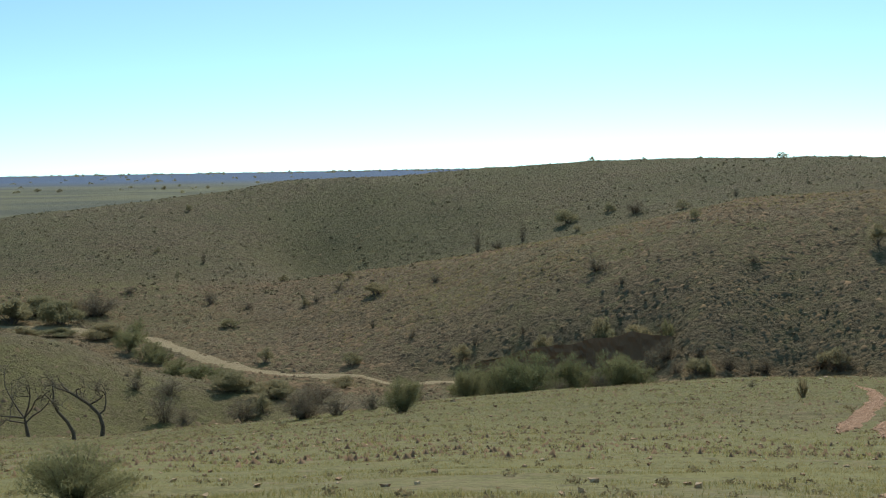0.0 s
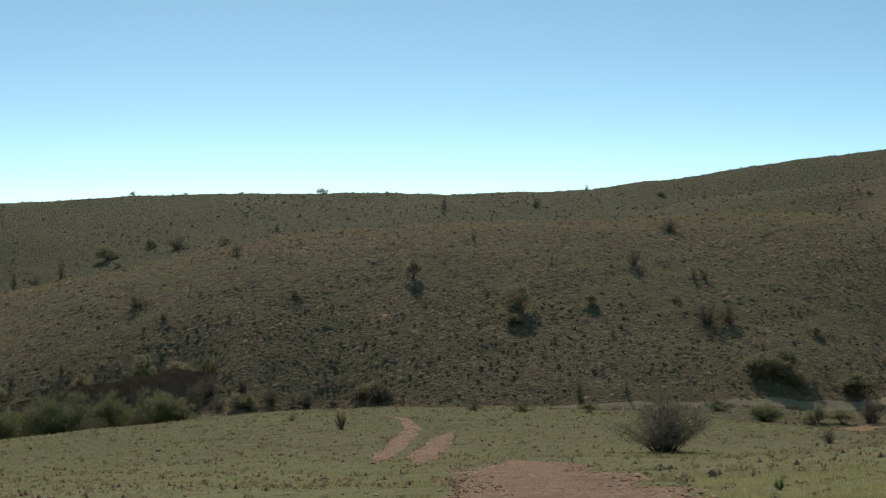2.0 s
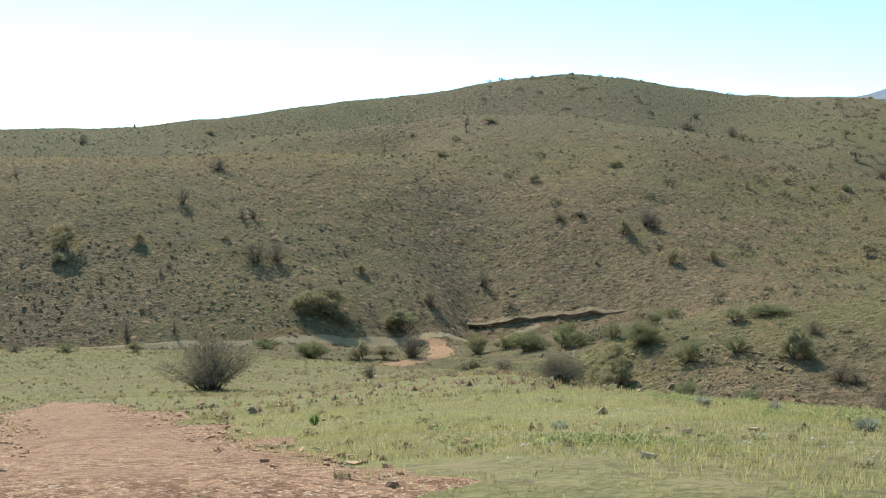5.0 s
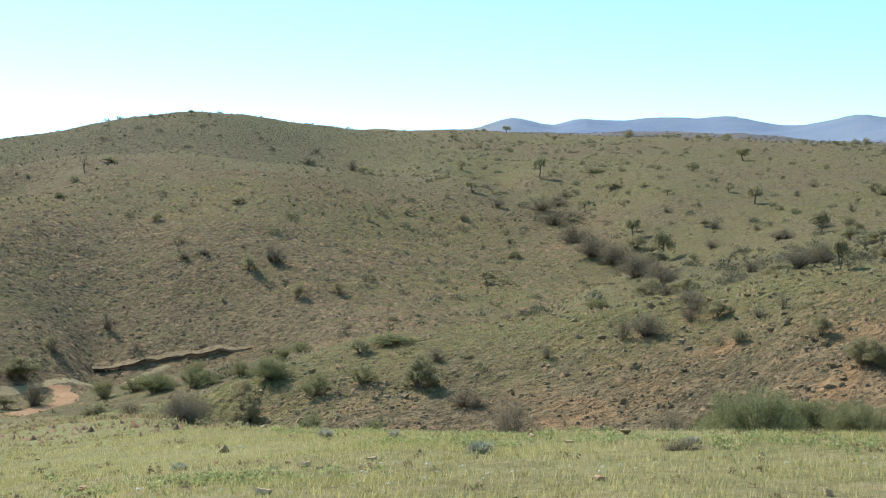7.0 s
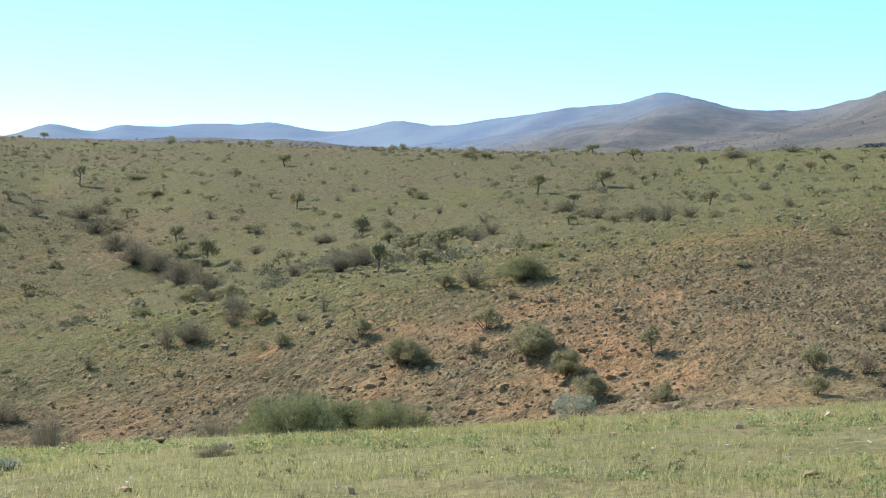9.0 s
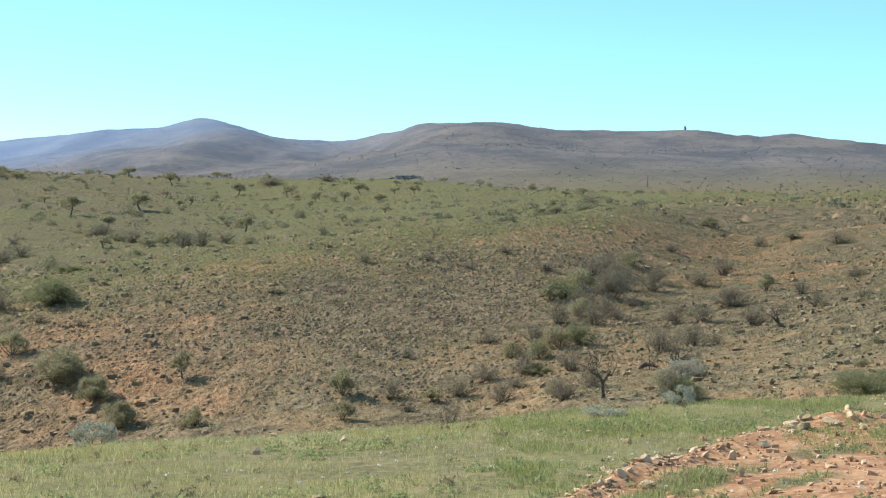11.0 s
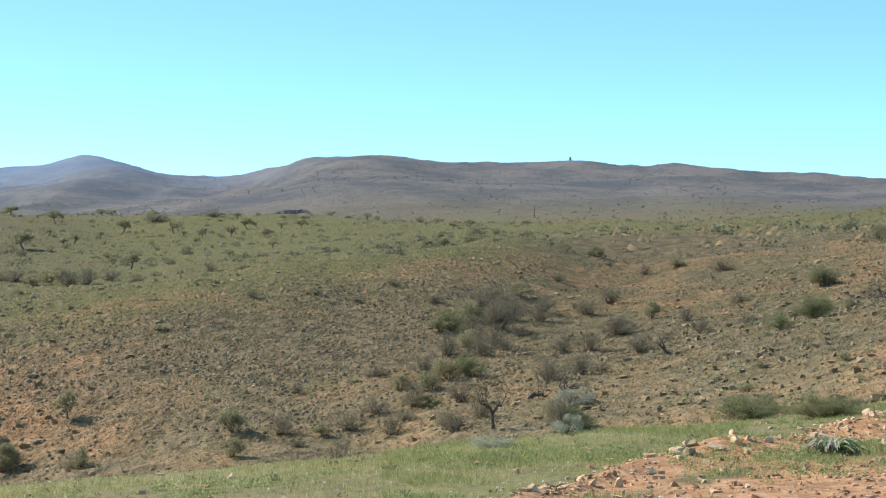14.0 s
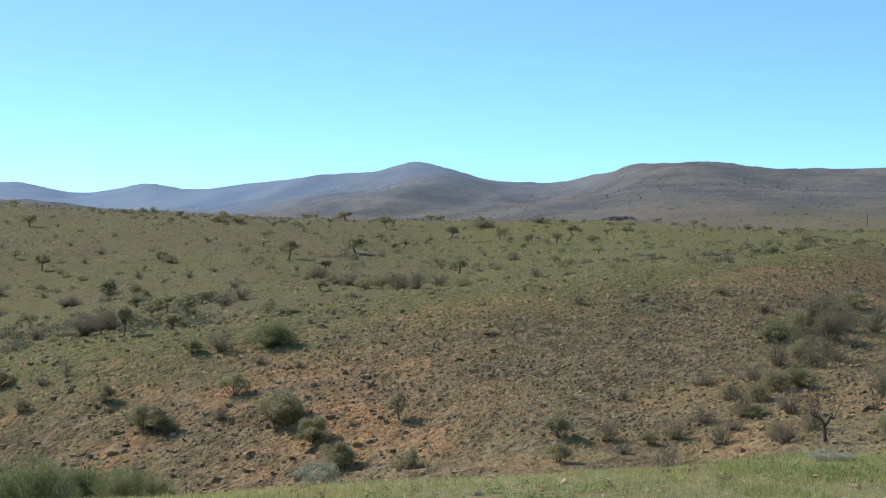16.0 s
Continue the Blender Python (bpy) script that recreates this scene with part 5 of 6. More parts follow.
def plant_stands():
    rng = np.random.default_rng(5)
    n = 0
    for (kind, _), rows in STANDS.items():
        for k, (x, y, w, h) in enumerate(rows):
            stand(kind, x, y, w * rng.uniform(1.0, 1.15), h * 1.1, n if kind != "dead_tree" else (8, 10, 11, 12, 13, 16)[k], float(rng.uniform(0, 360)))
            n += 1
    for x, y, w, h in ((276.6, 389.9, 2.2, 1.7), (280.0, 386.0, 1.6, 1.1), (263.0, 398.0, 1.3, 0.9)):  # on the summit
        stand("small_tree", x, y, w, h, n, 30.0 * n)
        n += 1
    # the open valley and the plateau beyond it
    for k in range(320):
        a, d = math.radians(rng.uniform(41, 80)), rng.uniform(130, 640) ** 1.0
        x, y = d * math.sin(a), d * math.cos(a)
        kind = ("olive_shrub", "twiggy_shrub", "small_tree")[0 if k % 10 < 4 else 1 if k % 10 < 7 else 2]
        w = rng.uniform(0.8, 2.4) * (1.5 if kind == "small_tree" else 1.0)
        stand(kind, x, y, w, w * rng.uniform(0.55, 0.85), n, float(rng.uniform(0, 360)))
        n += 1
    # the line of trees along the plateau's far edge
    for k in range(44):
        a, d = math.radians(float(np.clip(rng.choice([54, 60, 66, 71, 76]) + rng.normal() * 2.2, 48, 80))), rng.uniform(560, 635)
        w = rng.uniform(2.6, 5.8)
        stand("small_tree" if k % 3 == 0 else "olive_shrub", d * math.sin(a), d * math.cos(a), w, w * rng.uniform(0.45, 0.75), n, float(rng.uniform(0, 360)))
        n += 1


def herb(name, x, y, width, tall, seed, material, label, category, leaves=70, narrow=0.16, roots=0.10):
    """A low plant of long leaves that rise from one root."""
    rng = np.random.default_rng(seed)
    a = rng.uniform(0, 2 * math.pi, leaves)
    lean = rng.uniform(0.25, 1.0, leaves) ** 0.7
    verts, faces = [], []
    for k in range(leaves):
        u = np.array((math.cos(a[k]), math.sin(a[k]), 0))
        side = np.array((-u[1], u[0], 0)) * width * narrow * 0.5
        r = width * 0.5 * lean[k]
        root = u * width * roots * rng.uniform(0, 1)
        mid = root + u * r * 0.55 + np.array((0, 0, tall * (1 - 0.55 * lean[k] ** 2) * 0.7))
        tip = root + u * r + np.array((0, 0, tall * (1.05 - 0.85 * lean[k] ** 2)))
        i = len(verts)
        verts += [root - side * 0.4, root + side * 0.4, mid + side, mid - side, tip]
        faces += [(i, i + 1, i + 2, i + 3), (i + 3, i + 2, i + 4)]
    ob = mesh_object(name, [tuple(v) for v in verts], faces, material, False)
    ob.matrix_basis = pose(x, y, float(height(x, y)) - 0.01)
    return tagged(ob, label, category)


def crooked_tree(x, y, tall, spine, limbs, seed):
    """A dead tree with a bent, leaning trunk: spine and limbs as sideways, back and up, in parts of its height."""
    rng = np.random.default_rng(seed)
    root = new("dead_tree")
    root.matrix_basis = pose(x, y, float(height(x, y)) - 0.1, 0, 0, -math.degrees(math.atan2(x, y)))
    trunk = [np.array(p, float) * tall for p in spine]
    thick = 0.036 * tall
    part("trunk", tube(trunk, [thick * (1 - 0.60 * k / (len(trunk) - 1)) for k in range(len(trunk))], 7), M_DEADWOOD, root, "pale split leaning trunk")
    twigs, ends = [], []

    def fork(p, d, length, r, level):
        pts = [p]
        for _ in range(3):
            d = d + rng.normal(size=3) * 0.28 + (0, 0, 0.06)
            d /= np.linalg.norm(d)
            p = p + d * length / 3
            pts.append(p)
        twigs.append(tube(pts, [r, r * 0.85, r * 0.7, r * 0.5], 4 if level else 5))
        if level > 1:
            ends.append((*p, 0.035 * tall))
        if level < 3:
            for _ in range(2 + (level == 1)):
                fork(pts[rng.integers(2, 4)], d * 0.6 + rng.normal(size=3) * 0.55, length * rng.uniform(0.5, 0.75), r * 0.55, level + 1)

    for at, way, length in limbs:
        fork(trunk[at], np.array(way, float), length * tall, thick * 0.42, 0)
    part("limb_mass", geometry(*twigs), M_DEADWOOD, root, "crooked bare limbs and twigs", kind="stuff")
    part("twig_mass", twig_cloud(rng, ends, 420, 0.075 * tall, 0.0022 * tall), M_TWIG, root, "fine grey twigs", kind="stuff")
    return tagged(root, "bare dead tree with a crooked leaning grey trunk", "tree", "dead trees")


def flowering_herb(x, y, width, tall):
    """A low spreading leafy herb with a few heads of purple flowers."""
    rng = np.random.default_rng(30)
    root = new("flowering_herb")
    root.matrix_basis = pose(x, y, float(height(x, y)) - 0.01) @ Matrix.Diagonal((width, width, tall * 1.1, 1))
    lobes = dome_lobes(rng, 26, 0.06, 0.72, 0.42, (0.08, 0.16))
    part("stem", stems_to(rng, lobes, 16, 0.010, 0.10), M_HERB, root)
    part("foliage", leaf_cloud(rng, lobes, 2600, 0.040, 0.32, 0.9, 0.8), M_HERB, root, "bright green small leaves", kind="stuff")
    heads = [(-0.16 + rng.normal() * 0.07, 0.10 + rng.normal() * 0.07, 0.80 + rng.normal() * 0.05, 0.045) for _ in range(5)]
    part("flower_head", leaf_cloud(rng, heads, 110, 0.022, 0.7, 0.9, 0.2), M_PURPLE, root, "small pale purple flowers", kind="stuff")
    return tagged(root, "bushy bright green herb with purple flowers beside the road", "herb")


def strap_herb(x, y, width, tall):
    """A rosette of arching strap leaves, dark green inside and silvery along the upper side."""
    rng = np.random.default_rng(31)
    root = new("silver_herb")
    root.matrix_basis = pose(x, y, float(height(x, y)) - 0.01)
    for name, material, count in (("leaf_mass", M_HERB, 30), ("silver_leaf_mass", M_SILVER, 64)):
        pieces = []
        for _ in range(count):
            a, reach = rng.uniform(0, 2 * math.pi), width * rng.uniform(0.25, 0.62)
            u, w = np.array((math.cos(a), math.sin(a), 0)), np.array((-math.sin(a), math.cos(a), 0)) * rng.uniform(0.010, 0.020)
            start = u * width * 0.12 * rng.uniform(0, 1)
            rise = tall * rng.uniform(0.55, 1.15)
            line = [start + u * reach * f + (0, 0, rise * (1.9 * f - 1.5 * f * f)) for f in (0.0, 0.3, 0.6, 0.85, 1.0)]
            wide = (0.7, 1.0, 0.95, 0.55, 0.05)
            v = [q for p, k in zip(line, wide) for q in (p - w * k, p + (0, 0, -0.006), p + w * k)]
            f = [(3 * i + j, 3 * i + j + 1, 3 * i + j + 4, 3 * i + j + 3) for i in range(4) for j in (0, 1)]
            pieces.append((np.array(v), f))
        part(name, geometry(*pieces), material, root, "dark green strap leaves" if material is M_HERB else "silvery white strap leaves", kind="stuff")
    return tagged(root, "silvery strap-leaved herb among the road edge stones", "herb", "silver herbs")


def silver_bush(x, y, width, tall, seed):
    """A low soft bush of fine silvery leaves."""
    rng = np.random.default_rng(seed)
    root = new("silver_bush")
    root.matrix_basis = pose(x, y, float(height(x, y)) - 0.03) @ Matrix.Diagonal((width, width, tall, 1))
    lobes = dome_lobes(rng, 24, 0.05, 0.80, 0.40, (0.09, 0.16))
    part("trunk", stems_to(rng, lobes, 12, 0.010, 0.12), M_BARK, root, "thin grey stems")
    part("crown", leaf_cloud(rng, lobes, 2600, 0.034, 0.18, 0.9, 1.3), M_SILVER, root, "fine silvery grey leaves")
    return tagged(root, "soft silvery grey bush at the gully's edge", "bush", "silver bushes")


SILVER_BUSHES = [(17.0, 2.8, 0.50, 0.22), (17.0, 8.4, 0.62, 0.40), (19.9, 2.4, 0.45, 0.36), (48.7, 5.6, 1.6, 0.8)]


def near_plants():
    crooked_tree(-20.6, 99.7, 4.2, [(0, 0, 0), (0.02, 0, 0.16), (-0.03, 0, 0.34), (-0.16, 0.03, 0.48), (-0.33, 0.05, 0.60), (-0.42, 0.05, 0.66)], [(3, (0.7, 0.1, 0.55), 0.34), (2, (0.9, -0.1, 0.35), 0.30), (4, (0.1, 0.2, 1.0), 0.30), (5, (-0.4, 0, 0.9), 0.30), (5, (-0.7, 0.2, 0.3), 0.22)], 3)
    crooked_tree(-21.3, 95.4, 3.6, [(0, 0, 0), (-0.01, 0, 0.14), (-0.10, 0, 0.32), (-0.24, 0.04, 0.48), (-0.31, 0.05, 0.62), (-0.30, 0.05, 0.78)], [(5, (0.1, 0.1, 1.0), 0.20), (4, (-0.6, 0, 0.5), 0.20), (3, (0.2, 0.3, 0.8), 0.15)], 5)
    crooked_tree(-27.0, 107.7, 4.4, [(0, 0, 0), (-0.02, 0, 0.12), (-0.04, 0, 0.24), (-0.05, 0, 0.32)], [(3, (-0.9, 0, 0.6), 0.50), (3, (-0.4, 0.2, 1.0), 0.50), (3, (0.4, 0.2, 1.0), 0.50), (3, (0.8, -0.2, 0.7), 0.50), (2, (-0.9, 0.2, 0.35), 0.42), (2, (0.9, 0.2, 0.5), 0.44)], 8)
    stand("twiggy_shrub", 18.8, 44.2, 2.9, 1.85, 2, 40)
    stand("green_shrub", 31.2, -3.7, 1.6, 1.25, 1, 10)
    stand("green_shrub", 32.3, -4.6, 1.5, 1.15, 2, 100)
    herb("grass_tussock", 8.2, 16.3, 0.2, 0.17, 1, M_HERB, "dark green grass tussock standing in short grass", "grass", 60, 0.06)
    herb("dry_weed", 13.9, 65.0, 0.9, 0.9, 2, M_DRY, "grey dry weed standing in the pasture", "weed", 60, 0.05)
    spots = [(9.3, 9.3, 0.22, 0.12), (11.4, 13.7, 0.19, 0.11), (11.2, 12.4, 0.14, 0.10), (10.5, 8.2, 0.13, 0.08), (7.9, 11.3, 0.16, 0.09)]
    for k, (x, y, w, h) in enumerate(spots):
        tagged(herb("silver_herb", x, y, w, h, 10 + k, M_SILVER, "silvery grey-green herb with long leaves", "herb", 190, 0.05, 0.28), group="silver herbs")
    flowering_herb(16.8, -1.75, 0.80, 0.26)
    strap_herb(15.3, -0.45, 0.50, 0.24)
    for k, (x, y, w, h) in enumerate(SILVER_BUSHES):
        silver_bush(x, y, w, h, 40 + k)


plant_stands()
near_plants()


# ---------------------------------------------------------------- roads and tracks
ROADS = {
    "gravel_road": [(-7.5, -20, 2.6), (-3.4, -8, 2.5), (0.4, 1.5, 2.5), (1.7, 4.5, 2.6), (3.32, 8.46, 2.8), (4.46, 11.99, 2.8), (7.01, 19.61, 2.97), (9.76, 28.84, 3.3), (12.9, 39.8, 3.4)],
    "wheel_track": [(10.1, 43.3, 0.7), (10.56, 44.81, 0.85), (12.47, 51.05, 0.88), (14.75, 57.74, 0.8), (16.22, 62.67, 0.65), (17.8, 69.9, 0.6), (18.5, 75.3, 0.6)],
    "second_wheel_track": [(10.7, 41.0, 1.0), (13.1, 48.73, 1.1), (15.24, 54.88, 1.0), (16.89, 59.51, 0.83)],
    "creek_road": [(-90, 283, 4.0), (-74.9, 280.9, 4.0), (-68.2, 280.9, 4.2), (-60.8, 277.3, 3.6), (-54, 275, 3.0), (-48.3, 271.3, 2.8), (-43, 260.1, 3.2), (-38.4, 253, 3.4), (-34, 245.5, 3.3), (-29.1, 239.4, 3.2), (-23, 234.9, 3.2), (-17.2, 231.9, 3.1), (-9.9, 227.6, 3.0), (-2.1, 222.7, 2.9), (20, 206, 1.5), (60, 193, 1.3), (83.8, 185.5, 2.0), (96.3, 184.1, 2.8), (104.6, 184.7, 2.4), (113, 186, 1.9), (122, 187.5, 1.7), (128, 187, 1.5)],
    "creek_crossing": [(109.7, 184.0, 3.2), (105.5, 176.5, 3.0), (97, 162, 2.8), (88.5, 147.5, 2.6), (83.4, 138.8, 2.5), (78.5, 136.2, 2.6), (70, 131, 2.4)],
}


def along(line, gap):
    out = []
    for p, q in zip(line, line[1:]):
        n = max(1, int(math.dist(p[:2], q[:2]) / gap))
        out += [tuple(a + (b_ - a) * k / n for a, b_ in zip(p, q)) for k in range(n)]
    return np.array(out + [line[-1]])


def build_road(name, line, gap, material, label, taper=0.0):
    """A worn strip laid a few centimetres proud of the soil, with ragged edges."""
    p = along(line, gap)
    if taper:
        ends = np.minimum(np.arange(len(p)), np.arange(len(p))[::-1]) * gap
        p[:, 2] *= np.clip(ends / taper, 0.12, 1)
    for _ in range(6):
        p[1:-1] = (p[:-2] + 2 * p[1:-1] + p[2:]) / 4
    d = np.gradient(p[:, :2], axis=0)
    d /= np.linalg.norm(d, axis=1)[:, None]
    side = np.stack([d[:, 1], -d[:, 0]], 1)
    across = 17
    rows = []
    for k in range(across):
        f = k / (across - 1) * 2 - 1
        rag = 1.08 + 0.20 * value_noise(p[:, 0], p[:, 1], gap * 5, 31 if f < 0 else 32) + 0.14 * value_noise(p[:, 0], p[:, 1], gap * 1.6, 33 if f < 0 else 34)
        xy = p[:, :2] + side * (p[:, 2] / 2 * f * rag)[:, None]
        lift = 0.045 * (1 - abs(f) ** 2.5) - 0.045 * abs(f) ** 6
        lift = lift * max(1.0, gap * 1.2)
        rut = -0.02 * math.exp(-((abs(f) - 0.5) / 0.16) ** 2)
        z = height(xy[:, 0], xy[:, 1]) + lift + rut + (0.008 + 0.025 * abs(f) ** 2) * max(1.0, gap) * value_noise(xy[:, 0], xy[:, 1], gap * 1.7, 35)
        rows.append(np.column_stack([xy, z]))
    v = np.stack(rows, 1)
    n = len(p)
    faces = [(i * across + k, i * across + k + 1, (i + 1) * across + k + 1, (i + 1) * across + k) for i in range(n - 1) for k in range(across - 1)]
    ob = mesh_object(name, v.reshape(-1, 3).tolist(), faces, material)
    return tagged(ob, label, "track", kind="structure")


build_road("road_gravel", ROADS["gravel_road"], 0.25, M_GRAVEL, "pinkish gravel road worn into the green grass", 4.0)
build_road("track_wheel", ROADS["wheel_track"], 0.35, M_GRAVEL, "red earth wheel track through green grass", 5.0)
build_road("track_wheel_second", ROADS["second_wheel_track"], 0.35, M_GRAVEL, "red earth wheel track through green grass", 5.0)
build_road("road_creek", ROADS["creek_road"], 1.2, M_DIRT, "pale dirt road along the creek")
build_road("road_crossing", ROADS["creek_crossing"], 0.9, M_REDDIRT, "red dirt crossing through the creek bed")
ROAD_POINTS = {k: along(v, 0.4) for k, v in ROADS.items()}


def off_road(x, y, margin=0.66):
    keep = np.ones(len(x), bool)
    for name in ("gravel_road", "wheel_track", "second_wheel_track", "creek_crossing", "creek_road"):
        r = ROAD_POINTS[name]
        for i in range(0, len(x), 20000):
            s = slice(i, i + 20000)
            d2 = (x[s, None] - r[None, :, 0]) ** 2 + (y[s, None] - r[None, :, 1]) ** 2
            keep[s] &= (d2 > (r[None, :, 2] * 0.5 * margin) ** 2).all(1)
    return keep


# ---------------------------------------------------------------- ground cover, too many to count
def scatter(rng, n, a0, a1, d0, d1, power=2.0):
    """Places over a sector of the land, thinning with distance for powers under 2."""
    a = np.radians(rng.uniform(a0, a1, n))
    u = rng.uniform(0, 1, n)
    d = (d0 ** power + u * (d1 ** power - d0 ** power)) ** (1 / power)
    return d * np.sin(a), d * np.cos(a)


def cover(name, places, sizes, blades, material, label, spread, thick, rng, droop=0.55):
    """Tufts of narrow blades, all in one mesh."""
    x, y = places
    n = len(x)
    z = height(x, y) - 0.01
    base = np.repeat(np.stack([x, y, z], 1), blades, 0)
    s = np.repeat(sizes, blades)[:, None]
    a = rng.uniform(0, 2 * math.pi, n * blades)
    lean = rng.uniform(0.1, 1.0, n * blades) * droop
    way = np.stack([np.cos(a) * lean, np.sin(a) * lean, np.ones(n * blades)], 1)
    way /= np.linalg.norm(way, axis=1)[:, None]
    root = base + np.stack([np.cos(a), np.sin(a), np.zeros(n * blades)], 1) * s * spread * rng.uniform(0, 1, (n * blades, 1))
    b_ = rng.uniform(0, math.pi, n * blades)
    side = np.stack([np.cos(b_), np.sin(b_), np.zeros(n * blades)], 1) * s * thick
    ln = s * rng.uniform(0.6, 1.2, (n * blades, 1))
    v = np.stack([root - side, root + side, root + way * ln], 1).reshape(-1, 3)
    me = bpy.data.meshes.new(name)
    t = n * blades
    me.vertices.add(3 * t), me.loops.add(3 * t), me.polygons.add(t)
    me.vertices.foreach_set("co", v.ravel())
    me.loops.foreach_set("vertex_index", np.arange(3 * t))
    me.polygons.foreach_set("loop_start", np.arange(t) * 3)
    me.update(calc_edges=True)
    me.materials.append(material)
    return tagged(new(name, me), label, "grass", kind="stuff")


def clumps(name, places, sizes, material, label, rng, category="scrub", k=9, leaf=0.24):
    """Low rounded cushions of scrub: small uneven domes of loose leaves."""
    x, y = places
    n = len(x)
    z = height(x, y)
    c = np.repeat(np.stack([x, y, z], 1), k, 0)
    s = np.repeat(sizes, k)[:, None]
    o = rng.normal(size=(n * k, 3))
    o /= np.linalg.norm(o, axis=1)[:, None]
    o[:, 2] = np.abs(o[:, 2]) * 0.75 + 0.05
    c = c + o * s * 0.5 * rng.uniform(0.4, 1.0, (n * k, 1))
    p = rng.normal(size=(n * k, 3))
    p /= np.linalg.norm(p, axis=1)[:, None]
    q = np.cross(p, o)
    v = np.stack([c - p * s * leaf, c + p * s * leaf, c + q * s * leaf * 1.5 + o * s * 0.10], 1).reshape(-1, 3)
    me = bpy.data.meshes.new(name)
    t = n * k
    me.vertices.add(3 * t), me.loops.add(3 * t), me.polygons.add(t)
    me.vertices.foreach_set("co", v.ravel())
    me.loops.foreach_set("vertex_index", np.arange(3 * t))
    me.polygons.foreach_set("loop_start", np.arange(t) * 3)
    me.update(calc_edges=True)
    me.materials.append(material)
    return tagged(new(name, me), label, category, kind="stuff")


def stone_geometry(rng, centers, sizes):
    """Broken stones: jittered eight-cornered lumps sunk a little into the soil."""
    cube = np.array([(-1, -1, -1), (1, -1, -1), (1, 1, -1), (-1, 1, -1), (-1, -1, 1), (1, -1, 1), (1, 1, 1), (-1, 1, 1)], float)
    quads = np.array([(0, 3, 2, 1), (4, 5, 6, 7), (0, 1, 5, 4), (1, 2, 6, 5), (2, 3, 7, 6), (3, 0, 4, 7)])
    n = len(centers)
    v = cube[None] * rng.uniform(0.3, 1.0, (n, 8, 1)) + rng.normal(size=(n, 8, 3)) * 0.24
    v *= np.stack([rng.uniform(0.7, 1.2, n), rng.uniform(0.6, 1.0, n), rng.uniform(0.4, 0.8, n)], 1)[:, None]
    a = rng.uniform(0, 2 * math.pi, n)
    ca, sa = np.cos(a)[:, None], np.sin(a)[:, None]
    v = np.stack([v[..., 0] * ca - v[..., 1] * sa, v[..., 0] * sa + v[..., 1] * ca, v[..., 2] + 0.25], -1)
    v = v * (np.asarray(sizes) / 2)[:, None, None] + np.asarray(centers)[:, None]
    f = (quads[None] + (np.arange(n) * 8)[:, None, None]).reshape(-1, 4)
    return v.reshape(-1, 3), f.tolist()


def stones(name, places, sizes, material, label, rng):
    x, y = places
    v, f = stone_geometry(rng, np.stack([x, y, height(x, y)], 1), sizes)
    return tagged(mesh_object(name, v.tolist(), f, material, False), label, "stones", kind="stuff")


def mounds(name, places, sizes, material, label, rng, category="tussocks", stretch=1.0):
    """Low uneven tussocks: five-sided hummocks with a leaning top, joined in one mesh."""
    x, y = places
    n, k = len(x), 5
    a = (np.arange(k)[None] + rng.uniform(-0.35, 0.35, (n, k))) * 2 * math.pi / k + rng.uniform(0, 6.28, (n, 1))
    r = sizes[:, None] * rng.uniform(0.35, 0.75, (n, k))
    ux, uy = (x / np.hypot(x, y))[:, None], (y / np.hypot(x, y))[:, None]
    u, w = r * np.cos(a), r * np.sin(a) * stretch  # longer along the slope's contour
    bx, by = x[:, None] + u * ux - w * uy, y[:, None] + u * uy + w * ux
    bz = height(bx.ravel(), by.ravel()).reshape(n, k) - 0.03 - 0.05 * sizes[:, None]
    tx, ty = x + sizes * rng.normal(size=n) * 0.18, y + sizes * rng.normal(size=n) * 0.18
    tz = height(tx, ty) + sizes * rng.uniform(0.22, 0.60, n) / stretch ** 0.4
    v = np.concatenate([np.stack([bx, by, bz], -1), np.stack([tx, ty, tz], -1)[:, None]], 1).reshape(-1, 3)
    i = np.arange(k)
    f = np.stack([i, (i + 1) % k, np.full(k, k)], -1)[None] + (np.arange(n) * (k + 1))[:, None, None]
    me = bpy.data.meshes.new(name)
    t = n * k
    me.vertices.add(len(v)), me.loops.add(3 * t), me.polygons.add(t)
    me.vertices.foreach_set("co", v.ravel())
    me.loops.foreach_set("vertex_index", f.ravel())
    me.polygons.foreach_set("loop_start", np.arange(t) * 3)
    me.update(calc_edges=True)
    me.materials.append(material)
    return tagged(new(name, me), label, category, kind="stuff")


